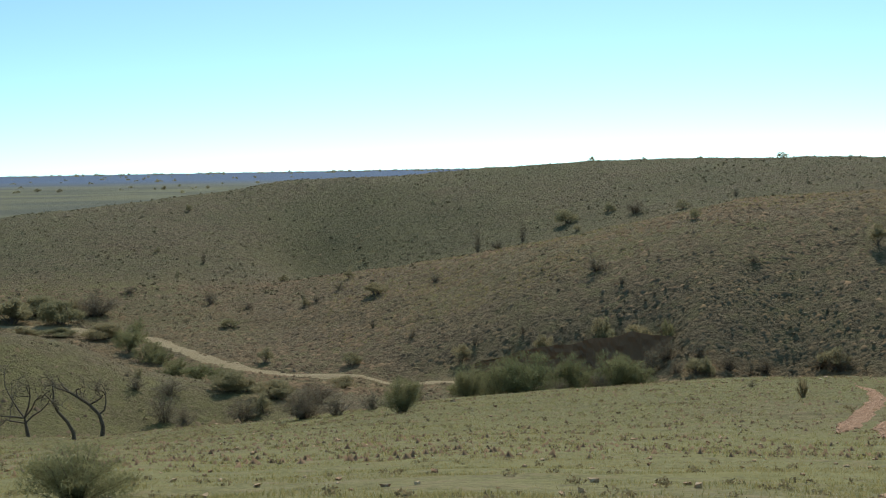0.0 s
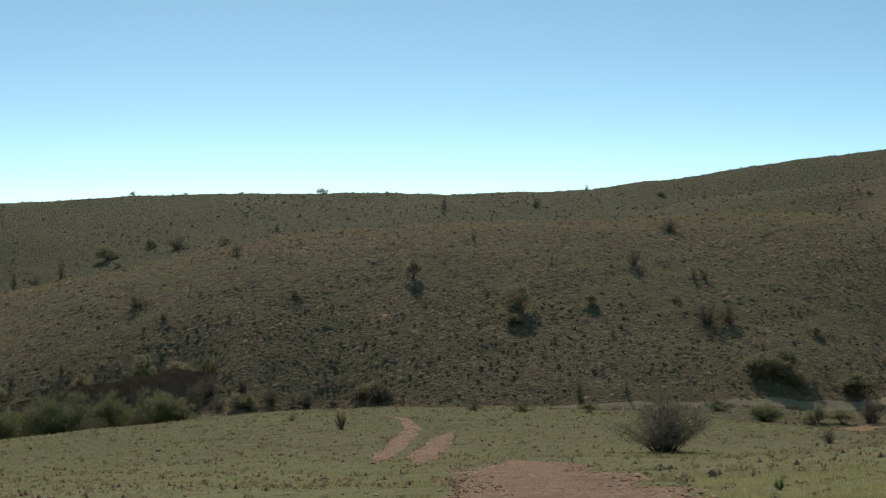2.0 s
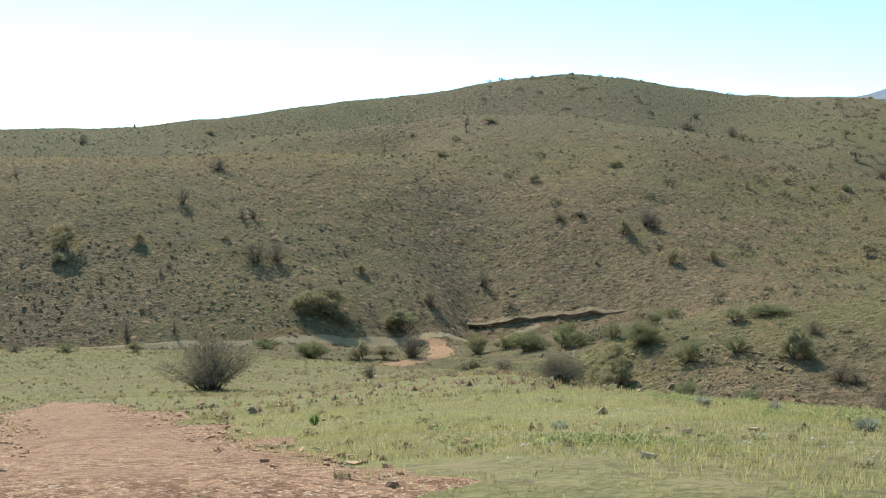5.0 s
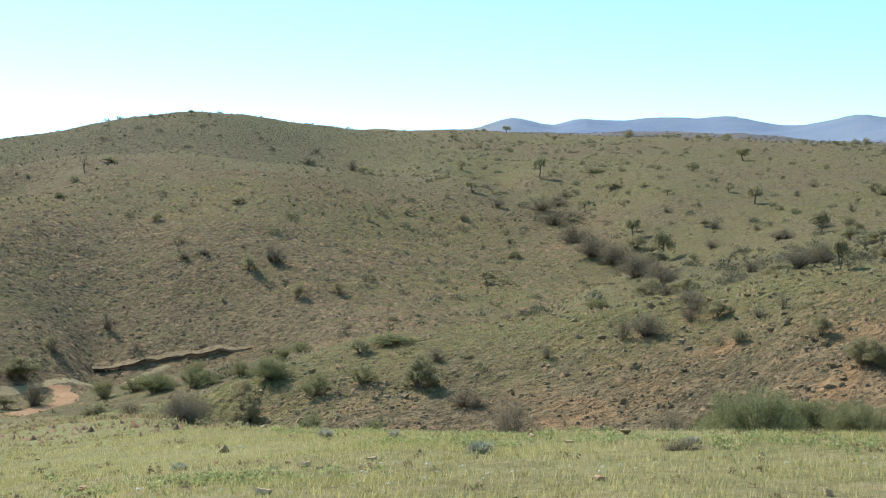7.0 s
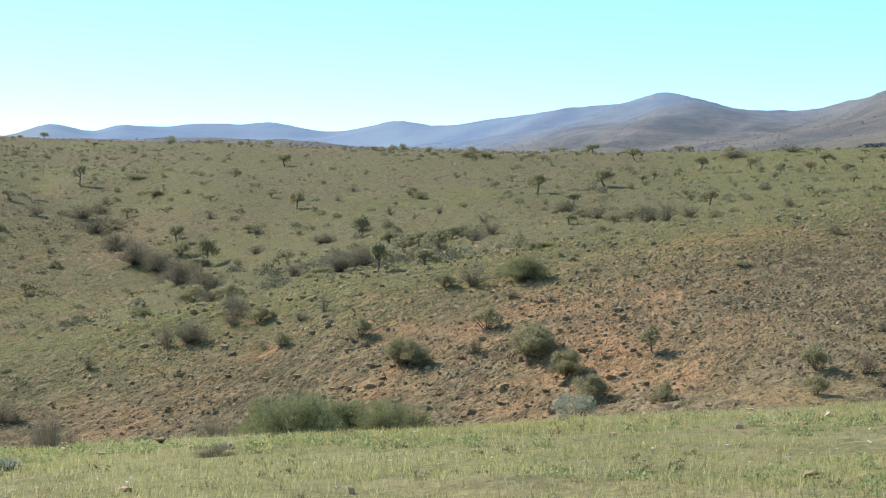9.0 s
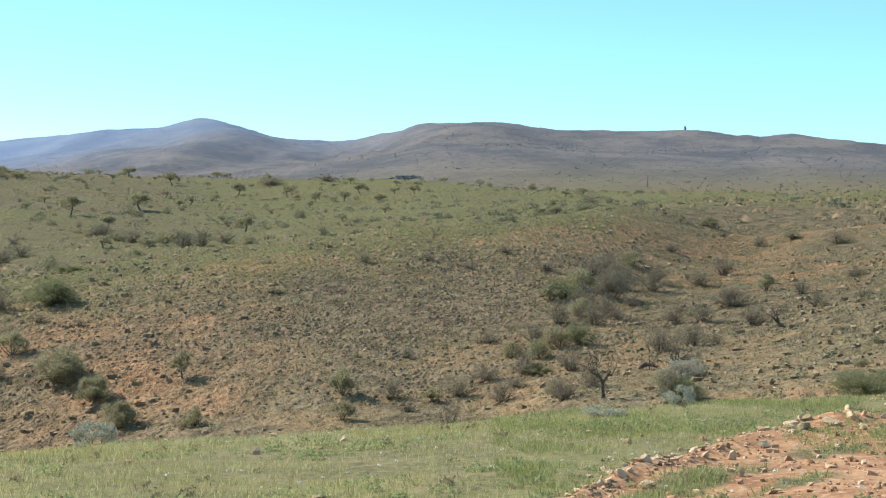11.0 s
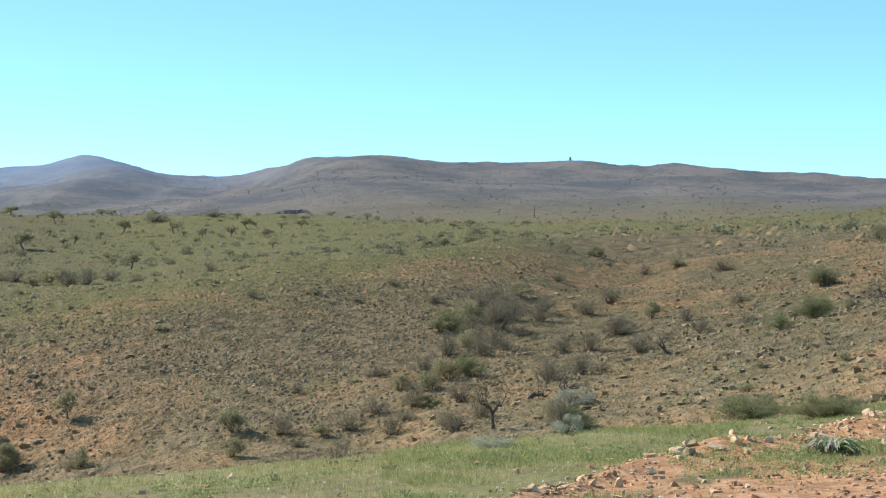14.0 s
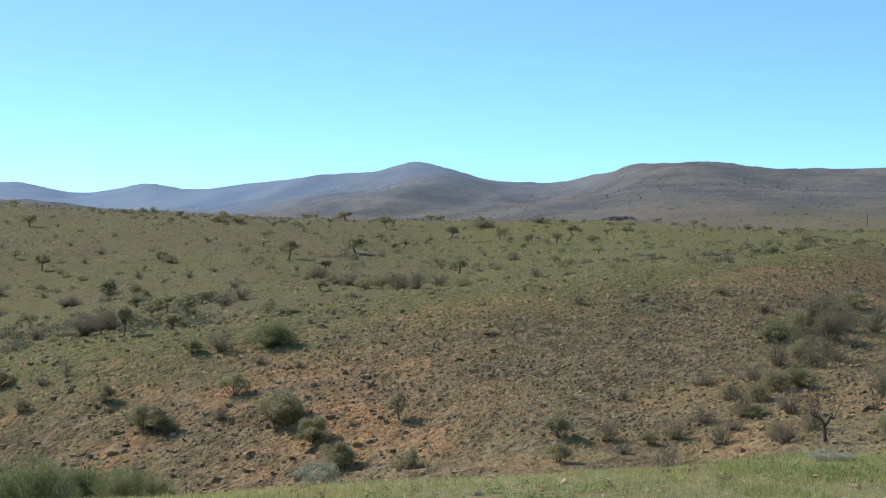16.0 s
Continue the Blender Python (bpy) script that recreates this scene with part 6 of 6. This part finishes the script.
def clods(name, places, sizes, material, label, rng, category="tussocks"):
    """Rounded lumps of grass and earth with an uneven shoulder, joined in one mesh."""
    x, y = places
    n, k = len(x), 5
    a = (np.arange(k)[None] + rng.uniform(-0.3, 0.3, (n, k))) * 2 * math.pi / k + rng.uniform(0, 6.28, (n, 1))
    wide, turn = rng.uniform(0.8, 1.5, (n, 1)), rng.uniform(0, math.pi, (n, 1))
    ground = height(x, y)
    rise = sizes * rng.uniform(0.20, 0.48, n)

    def ring(radius, z):
        r = sizes[:, None] * radius * rng.uniform(0.75, 1.25, (n, k))
        u, w = r * np.cos(a) * wide, r * np.sin(a)
        px, py = x[:, None] + u * np.cos(turn) - w * np.sin(turn), y[:, None] + u * np.sin(turn) + w * np.cos(turn)
        return np.stack([px, py, np.broadcast_to(z, (n, k))], -1)

    low, high = ring(0.50, (ground - 0.12 * sizes - 0.03)[:, None]), ring(0.40, ground[:, None] + rise[:, None] * rng.uniform(0.45, 0.85, (n, k)))
    top = np.stack([x + sizes * rng.normal(size=n) * 0.08, y + sizes * rng.normal(size=n) * 0.08, ground + rise], -1)[:, None]
    v = np.concatenate([low, high, top], 1).reshape(-1, 3)
    i, j = np.arange(k), (np.arange(k) + 1) % k
    f = np.concatenate([np.stack([i, j, j + k], -1), np.stack([i, j + k, i + k], -1), np.stack([i + k, j + k, np.full(k, 2 * k)], -1)])
    f = f[None] + (np.arange(n) * (2 * k + 1))[:, None, None]
    me = bpy.data.meshes.new(name)
    t = n * 3 * k
    me.vertices.add(len(v)), me.loops.add(3 * t), me.polygons.add(t)
    me.vertices.foreach_set("co", v.ravel())
    me.loops.foreach_set("vertex_index", f.ravel())
    me.polygons.foreach_set("loop_start", np.arange(t) * 3)
    me.update(calc_edges=True)
    me.materials.append(material)
    return tagged(new(name, me), label, category, kind="stuff")


def ground_cover():
    rng = np.random.default_rng(11)

    def kept(places, chance):
        x, y = places
        ok = (rng.uniform(0, 1, len(x)) < chance(x, y)) & off_road(x, y)
        return x[ok], y[ok]

    def bearing(x, y):
        return np.degrees(np.arctan2(x, y))

    def patchy(x, y):
        return 0.55 + 0.6 * value_noise(x, y, 1.6, 41) + 0.35 * value_noise(x, y, 7.0, 42) - (0.25 + 0.75 * strips(bearing(x, y), np.hypot(x, y))) * (np.hypot(x, y) < road_edge(bearing(x, y))) * (bearing(x, y) > 78)

    def size(p, low, high):
        return rng.uniform(low, high, len(p[0])) ** 1.0

    p = kept(scatter(rng, 110000, -16, 99, 7.3, 26, 1.35), patchy)
    cover("short_grass", p, size(p, 0.018, 0.052), 5, M_GRASS, "short fresh green grass tufts", 1.5, 0.10, rng, 1.2)
    p = kept(scatter(rng, 60000, 24, 99, 7.6, 24, 1.5), lambda x, y: patchy(x, y) + 0.35 * step(np.hypot(x, y), 13, 16))
    cover("tall_grass", p, size(p, 0.026, 0.080), 4, M_TALL, "taller yellow-green grass with pale dry stems", 0.9, 0.045, rng, 0.8)
    p = kept(scatter(rng, 16000, -180, 180, 0.8, 12, 1.6), patchy)
    cover("trodden_grass", p, size(p, 0.018, 0.05), 5, M_GRASS, "short trodden grass round the road", 1.5, 0.10, rng, 1.2)
    p = kept(scatter(rng, 50000, -16, 38, 24, 115, 1.5), patchy)
    cover("pasture_grass", p, size(p, 0.04, 0.11), 5, M_GRASS, "thin green pasture grass tufts", 1.0, 0.11, rng, 1.2)
    p = kept(scatter(rng, 8500, -16, 99, 8, 110, 1.3), patchy)
    clumps("dry_tufts", p, size(p, 0.07, 0.22) * (0.6 + np.hypot(*p) / 90), M_DRY, "dry brown grass tufts", rng, "grass", 22, 0.12)
    p = kept(scatter(rng, 22000, 33, 99, 27, 100, 1.2), lambda x, y: 0.6 + 0.5 * value_noise(x, y, 5.0, 43))
    cover("slope_tufts", p, size(p, 0.06, 0.17), 6, M_DRY, "dry grass tufts on stony slope", 0.9, 0.14, rng, 1.5)
    p = kept(scatter(rng, 2400, 33, 99, 27, 120, 1.3), lambda x, y: 0.5 + 0.5 * value_noise(x, y, 9.0, 44))
    clumps("slope_scrub", p, size(p, 0.2, 0.55), M_OLIVE, "low olive scrub on stony slope", rng, "scrub", 40, 0.09)
    p = kept(scatter(rng, 16000, 33, 99, 26, 120, 1.2), lambda x, y: 0.7 + 0.45 * value_noise(x, y, 4.0, 61))
    mounds("slope_tussocks", p, 0.05 + 0.20 * rng.uniform(0, 1, len(p[0])) ** 2, M_TUSSOCK, "grey-brown grass tussocks on stony slope", rng)
    def spur(x, y):
        """How far out a place lies, against the crest of the near spur."""
        return np.hypot(x, y) / np.interp(bearing(x, y), [q[0] for q in FORMS["spur_c"]], [q[1] for q in FORMS["spur_c"]])

    p = kept(scatter(rng, 34000, 34, 82, 50, 86, 1.6), lambda x, y: (0.6 + 0.5 * value_noise(x, y, 3.0, 71)) * (1 - 0.8 * step(spur(x, y), 0.88, 0.97)))
    mounds("spur_tussocks", p, 0.08 + 0.14 * rng.uniform(0, 1, len(p[0])) ** 2, M_TUSSOCK, "small grey-brown tussocks covering the near spur", rng, stretch=1.5)
    p = kept(scatter(rng, 22000, 34, 84, 56, 95, 1.6), lambda x, y: step(spur(x, y), 0.82, 0.93) * (1 - step(spur(x, y), 1.03, 1.10)) * (0.7 + 0.5 * value_noise(x, y, 4.0, 72)))
    cover("crest_grass", p, size(p, 0.06, 0.14), 6, M_GRASS, "pale green grass along the crest of the near spur", 1.1, 0.10, rng, 1.3)
    p = kept(scatter(rng, 34000, 40, 99, 88, 460, 1.3), lambda x, y: step(spur(x, y), 1.0, 1.06) * (0.6 + 0.6 * value_noise(x, y, 9.0, 74)))
    cover("plateau_grass", p, size(p, 0.08, 0.22) * (0.7 + np.hypot(*p) / 300), 6, M_GRASS, "pale green grass over the open plateau", 1.2, 0.11, rng, 1.3)
    p = kept(scatter(rng, 34000, 77, 99, 7.6, 23, 1.5), lambda x, y: np.clip(-0.1 - 1.1 * strips(bearing(x, y), np.hypot(x, y)), 0, 1))
    cover("verge_grass", p, size(p, 0.03, 0.075), 6, M_VERGE, "fresh green grass in strips along the road edge", 1.0, 0.075, rng, 1.0)
    p = kept(scatter(rng, 9000, 77, 99, 7.6, 22, 1.4), lambda x, y: np.clip(0.6 * strips(bearing(x, y), np.hypot(x, y)) + 0.8 * value_noise(x, y, 0.6, 75), 0, 1) * (np.hypot(x, y) < 1.02 * road_edge(bearing(x, y))))
    clods("earth_clods", p, 0.012 + 0.055 * rng.uniform(0, 1, len(p[0])) ** 3, M_CLOD, "crumbled red earth clods on the road edge", rng, "earth")
    p = kept(scatter(rng, 20000, -4, 46, 245, 315, 1.6), lambda x, y: (0.5 + 0.7 * value_noise(x, y, 14.0, 73)) * (1 - beyond(x, y)))
    cover("hill_crest_grass", p, size(p, 0.18, 0.40), 6, M_GRASS, "pale green grass along the crest of the hill", 1.1, 0.11, rng, 1.3)
    p = kept(scatter(rng, 24000, 34, 82, 50, 86, 1.6), lambda x, y: (0.55 + 0.55 * value_noise(x, y, 3.0, 61) + 0.3 * value_noise(x, y, 11.0, 60)) * (1 - 0.9 * step(spur(x, y), 0.88, 0.96)))
    clods("spur_clods", p, 0.07 + 0.14 * rng.uniform(0, 1, len(p[0])) ** 3, M_TUSSOCK, "lumpy grass tussocks and clods on the stony spur", rng)
    p = kept(scatter(rng, 9000, 78, 99, 36, 110, 1.2), lambda x, y: 0.4 + 0.6 * value_noise(x, y, 4.0, 61))
    clods("slope_clods", p, 0.06 + 0.13 * rng.uniform(0, 1, len(p[0])) ** 2.5, M_TUSSOCK, "low grass tussocks on the red slope", rng)
    p = kept(scatter(rng, 86000, -17, 50, 200, 330, 1.2), lambda x, y: (0.65 + 0.5 * value_noise(x, y, 9.0, 62)) * (1 - 0.8 * beyond(x, y)))
    mounds("hill_tussocks", p, 0.22 + 0.50 * rng.uniform(0, 1, len(p[0])) ** 2, M_TUSSOCK, "dry grass tussocks covering the hill", rng, stretch=1.7)
    p = kept(scatter(rng, 9000, -17, 50, 105, 200, 1.2), lambda x, y: 0.7 + 0.45 * value_noise(x, y, 9.0, 62))
    mounds("creek_tussocks", p, 0.12 + 0.42 * rng.uniform(0, 1, len(p[0])) ** 2, M_TUSSOCK, "dry grass tussocks above the creek", rng)
    p = kept(scatter(rng, 36000, -17, 99, 110, 640, 1.1), lambda x, y: (0.7 + 0.45 * value_noise(x, y, 20.0, 63)) * (1 - 0.8 * beyond(x, y)))
    mounds("far_tussocks", p, 0.2 + 0.6 * rng.uniform(0, 1, len(p[0])) ** 2, M_TUSSOCK, "dry grass tussocks on far slopes", rng)
    p = kept(scatter(rng, 30000, -17, 37, 280, 560, 1.2), lambda x, y: beyond(x, y) * (0.75 + 0.4 * value_noise(x, y, 20.0, 66)))
    mounds("heath_tussocks", p, 0.2 + 0.6 * rng.uniform(0, 1, len(p[0])) ** 2, M_HEATH, "grey-green heath on the back hill, darkened for distance", rng)
    p = kept(scatter(rng, 9000, 30, 99, 8, 24, 1.4), lambda x, y: np.clip(1.6 * value_noise(x, y, 2.2, 67) - 0.1, 0, 1))
    clumps("green_weeds", p, size(p, 0.06, 0.18), M_WEED, "low leafy green weeds in the grass", rng, "weeds", 40, 0.07)
    p = kept(scatter(rng, 900, 30, 90, 9, 20, 1.4), lambda x, y: np.clip(1.5 * value_noise(x, y, 2.0, 68), 0, 1))
    clumps("white_flowers", p, size(p, 0.02, 0.04), M_PETAL, "tiny white flowers in the grass", rng, "flowers", 6, 0.3)
    p = kept(scatter(rng, 34000, -16, 38, 24, 112, 1.4), lambda x, y: 0.5 + 0.5 * value_noise(x, y, 3.0, 64))
    mounds("pasture_tussocks", p, 0.04 + 0.15 * rng.uniform(0, 1, len(p[0])) ** 2, M_TUSSOCK, "small dry tussocks in the pasture", rng)
    p = kept(scatter(rng, 4500, -17, 46, 150, 330, 1.4), lambda x, y: 0.6 + 0.5 * value_noise(x, y, 11.0, 45))
    clumps("hill_scrub", p, size(p, 0.15, 0.48), M_SCRUB, "low dry scrub covering the hill", rng)
    p = kept(scatter(rng, 800, -17, 46, 160, 340, 1.5), lambda x, y: 0.5 + 0.6 * value_noise(x, y, 17.0, 46))
    clumps("hill_bushes", p, size(p, 0.3, 1.0), M_SCRUB, "small dark bushes dotted over the hill", rng, "scrub", 16, 0.15)
    p = kept(scatter(rng, 9000, -17, 50, 290, 520, 1.4), lambda x, y: 0.6 + 0.5 * value_noise(x, y, 25.0, 47))
    clumps("far_hill_scrub", p, size(p, 0.35, 0.9), M_SCRUB, "low scrub on the far hill", rng)
    p = kept(scatter(rng, 12000, 38, 99, 100, 660, 1.2), lambda x, y: 0.55 + 0.6 * value_noise(x, y, 22.0, 48))
    clumps("valley_scrub", p, size(p, 0.25, 0.9), M_SCRUB, "low scrub over the valley", rng, "scrub", 12, 0.15)
    p = kept(scatter(rng, 2600, 38, 99, 130, 680, 1.2), lambda x, y: 0.4 + 0.9 * value_noise(x, y, 60.0, 49))
    clumps("valley_bushes", p, size(p, 0.6, 2.2), M_GREY, "scattered dark bushes over the valley", rng, "scrub", 40, 0.10)
    p = kept(scatter(rng, 1500, 32, 82, 120, 640, 1.3), lambda x, y: 0.35 + 0.9 * value_noise(x, y, 45.0, 76) + 0.4 * value_noise(x, y, 12.0, 77))
    clumps("valley_shrubs", p, size(p, 0.9, 2.5), M_DARKLEAF, "dark rounded shrubs scattered over the valley slopes", rng, "scrub", 110, 0.05)
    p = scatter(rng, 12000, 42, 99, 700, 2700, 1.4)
    clumps("mountain_scrub", p, size(p, 0.7, 2.2), M_HAZEDSCRUB, "mountain foot scrub in colours greyed for haze", rng)
    a = np.radians(rng.uniform(-18, 6, 420))
    d = np.where(rng.uniform(0, 1, 420) < 0.8, rng.uniform(4300, 4800, 420), rng.uniform(2200, 4000, 420))
    p = (d * np.sin(a), d * np.cos(a))
    clumps("plain_trees", p, size(p, 5, 12), M_OLIVE, "distant trees on the plain", rng, "trees")
    # stones
    p = kept(scatter(rng, 2400, -16, 99, 7.4, 110, 1.0), lambda x, y: 0.5 + 0.5 * value_noise(x, y, 4.0, 50))
    stones("field_stones", p, rng.uniform(0.02, 0.10, len(p[0])) * (0.7 + np.hypot(*p) / 60), M_STONE, "small loose stones in the grass", rng)
    x, y = scatter(rng, 20000, 78, 99, 7.6, 22.5, 1.3)
    off = np.hypot(x, y) / road_edge(bearing(x, y))
    ok = rng.uniform(0, 1, len(x)) < np.where(off > 1.05, 0.03, 0.22 + 0.75 * np.exp(-((off - 0.955) / 0.04) ** 2)) * (0.6 + 0.7 * value_noise(x, y, 1.2, 65))
    p = (x[ok], y[ok])
    stones("berm_stones", p, 0.010 + 0.075 * rng.uniform(0, 1, len(p[0])) ** 4, M_STONE, "pale broken stones along the road edge", rng)
    p = kept(scatter(rng, 22000, 36, 99, 27, 90, 1.0), lambda x, y: 0.45 + 0.8 * value_noise(x, y, 8.0, 51))
    stones("slope_stones", p, 0.05 + 0.28 * rng.uniform(0, 1, len(p[0])) ** 4, M_DARKSTONE, "dark broken rocks on the slope", rng)
    p = kept(scatter(rng, 2600, 2, 38, 205, 232, 2.0), lambda x, y: 0.7 + 0.3 * value_noise(x, y, 8.0, 52))
    stones("bank_stones", p, 0.1 + 0.5 * rng.uniform(0, 1, len(p[0])) ** 2, M_DARKSTONE, "dark broken rocks of the creek bank", rng)
    p = scatter(rng, 26000, 5, 34, 7, 62, 1.1)
    ok = ~off_road(*p, 0.95)
    p = (p[0][ok], p[1][ok])
    stones("road_gravel_stones", p, 0.014 + 0.075 * rng.uniform(0, 1, len(p[0])) ** 2.6, M_ROADSTONE, "loose gravel on the road", rng)


ground_cover()


# ---------------------------------------------------------------- single stones, pole, cairn and outcrop
def stone(x, y, wide, seed, dark, label):
    """One broken stone: a jittered, chipped lump half sunk in the soil."""
    rng = np.random.default_rng(seed)
    bm = bmesh.new()
    bmesh.ops.create_icosphere(bm, subdivisions=2, radius=0.5)
    cuts = [(Vector(rng.normal(size=3)).normalized(), rng.uniform(0.12, 0.34)) for _ in range(11)]
    for v in bm.verts:
        for nrm, lim in cuts:
            over = v.co.dot(nrm) - lim
            if over > 0:
                v.co -= nrm * over
        v.co += Vector(rng.normal(size=3)) * 0.012
    me = bpy.data.meshes.new("stone")
    bm.to_mesh(me)
    bm.free()
    me.materials.append(M_DARKSTONE if dark else M_STONE)
    ob = new("stone", me)
    k = rng.uniform(0.55, 0.85, 2)
    ob.matrix_basis = pose(x, y, float(height(x, y)) + wide * 0.16, *rng.uniform(-14, 14, 2), rng.uniform(0, 360)) @ Matrix.Diagonal((wide * 1.25, wide * 1.25 * k[0], wide * 1.1 * k[1], 1))
    return tagged(ob, label, "stone", "loose stones")


STONES = [(11.82, 28.21, 0.34, 1), (11.5, 27.3, 0.2, 1), (12.3, 28.6, 0.22, 1), (10.53, 23.03, 0.28, 1), (10.79, 22.51, 0.12, 1), (9.49, 12.88, 0.16, 1), (15.18, 22.46, 0.18, 1), (8.76, 4.01, 0.09, 0), (9.25, 3.17, 0.12, 1), (11.98, 10.11, 0.14, 1), (13.65, 2.07, 0.11, 1), (15.76, 0.75, 0.15, 1), (15.51, 0.54, 0.17, 0), (13.82, -0.2, 0.11, 1), (15.1, -1.59, 0.14, 0), (18.12, -1.29, 0.13, 0), (15.58, -1.81, 0.08, 1), (45.9, 3.5, 0.22, 1), (7.87, 9.68, 0.08, 0), (7.67, 7.41, 0.06, 1), (7.83, 6.44, 0.06, 1), (9.6, 66.7, 0.22, 0)]
for k, (x, y, w, dark) in enumerate(STONES):
    stone(x, y, w, 100 + k, dark, "dark reddish brown stone lying in the grass" if dark else "pale weathered stone lying on the ground")


def road_edge_stones():
    rng = np.random.default_rng(77)
    n = 0
    while n < 220:
        a = math.radians(rng.uniform(79, 98))
        d = float(road_edge(math.degrees(a))) * (0.955 + rng.normal() * 0.028 if n % 4 else rng.uniform(0.72, 1.02))
        stone(d * math.sin(a), d * math.cos(a), float(0.035 + 0.13 * rng.uniform(0, 1) ** 3) * d / 15, 300 + n, n % 5 == 0, "reddish brown stone on the bare road edge" if n % 5 == 0 else "pale broken stone on the bare road edge")
        n += 1


road_edge_stones()


def utility_pole(x, y, tall):
    root = new("utility_pole")
    root.matrix_basis = pose(x, y, float(height(x, y)) - 0.3, 0, 0, 20)
    part("pole", tube([(0, 0, 0), (0, 0, tall * 0.5), (0, 0, tall)], [0.30, 0.26, 0.20], 8), M_BARK, root)
    part("crossarm", tube([(-0.9, 0, tall - 0.6), (0, 0, tall - 0.55), (0.9, 0, tall - 0.6)], [0.12, 0.12, 0.12], 6), M_BARK, root)
    return tagged(root, "weathered wooden utility pole on the far flat", "pole")


utility_pole(1166.9, 160.7, 9.0)


def cairn(x, y, wide, tall):
    rng = np.random.default_rng(9)
    pts, sz = [], []
    for k in range(60):
        f = k / 60
        r = wide / 2 * (1 - 0.55 * f) * rng.uniform(0, 1)
        a = rng.uniform(0, 2 * math.pi)
        pts.append((r * math.cos(a), r * math.sin(a), f * tall * 0.9)), sz.append(wide * rng.uniform(0.3, 0.55))
    v, f = stone_geometry(rng, np.array(pts), np.array(sz))
    ob = mesh_object("cairn", v.tolist(), f, M_GREYROCK, False)
    ob.matrix_basis = pose(x, y, float(height(x, y)) - 0.6)
    return tagged(ob, "dark stone cairn on the mountain ridge", "cairn")


cairn(1935, 224, 3.4, 6.5)


def outcrop(x, y, wide, tall):
    rng = np.random.default_rng(19)
    n = 320
    a, r = rng.uniform(0, 2 * math.pi, n), np.sqrt(rng.uniform(0, 1, n))
    px, py = r * np.cos(a) * 5, r * np.sin(a) * wide / 2
    pz = height(x + px, y + py) - float(height(x, y)) + (1 - r ** 2) * tall * rng.uniform(0.1, 1.0, n) * (0.6 - 0.4 * py / wide)
    v, f = stone_geometry(rng, np.stack([px, py, pz], 1), rng.uniform(0.9, 3.0, n))
    ob = mesh_object("rock_outcrop", v.tolist(), f, M_GREYROCK, False)
    ob.matrix_basis = pose(x, y, float(height(x, y)) - 0.5)
    return tagged(ob, "dark craggy rock outcrop at the mountain foot", "rock")


outcrop(1260.9, 365.0, 30, 4.5)


def cut_bank(name, line, seed, material, high=0.1):
    """An eroded earth bank: a ragged, near-upright face along the creek; line gives x, y, the lip's and the foot's height."""
    p = along(line, 0.35)
    away = p[:, :2] / np.linalg.norm(p[:, :2], axis=1)[:, None]
    x, y = p[:, 0], p[:, 1]
    lip = np.minimum(p[:, 2], height(x, y) + high) + 0.22 * value_noise(x, y, 2.2, seed) + 0.12 * value_noise(x, y, 0.8, seed + 1)
    drop = np.maximum(lip - p[:, 3], 0.2)
    back = 0.7 * value_noise(x, y, 4.5, seed + 4) + 0.3 * value_noise(x, y, 1.2, seed + 5)
    rows, levels = [], 10
    behind = p[:, :2] + away * (3.2 + back)[:, None]
    rows.append(np.column_stack([behind, height(behind[:, 0], behind[:, 1]) - 0.25]))
    for k in range(levels):
        f = k / (levels - 1)
        rough = 0.22 * value_noise(x * 2 + 5 * k, y * 2 - 3 * k, 1.5, seed + 1) + 0.14 * value_noise(x * 4, y * 4 + 11 * k, 1.2, seed + 6)
        overhang = 0.25 * math.sin(math.pi * f) if f < 0.5 else 0.25 - 0.9 * (f - 0.5)
        xy = p[:, :2] + away * (back + overhang + rough * (f > 0))[:, None]
        rows.append(np.column_stack([xy, lip - drop * f]))
    v, n = np.stack(rows, 1), levels + 1
    faces = [(i * n + k, i * n + k + 1, (i + 1) * n + k + 1, (i + 1) * n + k) for i in range(len(p) - 1) for k in range(n - 1)]
    ob = mesh_object(name, v.reshape(-1, 3).tolist(), faces, material, False)
    ob.data.materials.append(M_GROUND)  # the turf that runs up to the lip
    ob.data.polygons.foreach_set("material_index", np.tile([1] + [0] * (n - 2), len(p) - 1))
    return tagged(ob, "dark eroded earth bank above the creek", "bank", kind="structure")


cut_bank("bank_creek", [(3.9, 219.0, -24.50, -25.66), (7.6, 218.9, -23.72, -25.76), (12.0, 218.7, -22.34, -26.32), (17.2, 218.3, -21.63, -26.95), (21.6, 217.9, -20.60, -27.12), (26.1, 217.4, -20.75, -27.19), (31.2, 216.8, -21.65, -27.20), (36.3, 216.0, -22.60, -26.96), (41.4, 215.0, -24.29, -26.78), (46.5, 214.0, -25.81, -26.81)], 90, M_BANK, 4.0)
cut_bank("bank_creek_upper", [(120.3, 193.7, -23.16, -24.21), (121.6, 192.9, -23.01, -24.84), (126.8, 189.5, -22.89, -25.18), (130.6, 186.9, -22.75, -25.20), (135.6, 183.3, -22.83, -25.05), (139.9, 180.0, -22.74, -24.41), (141.8, 178.6, -23.04, -23.78)], 96, M_BANK, 0.6)
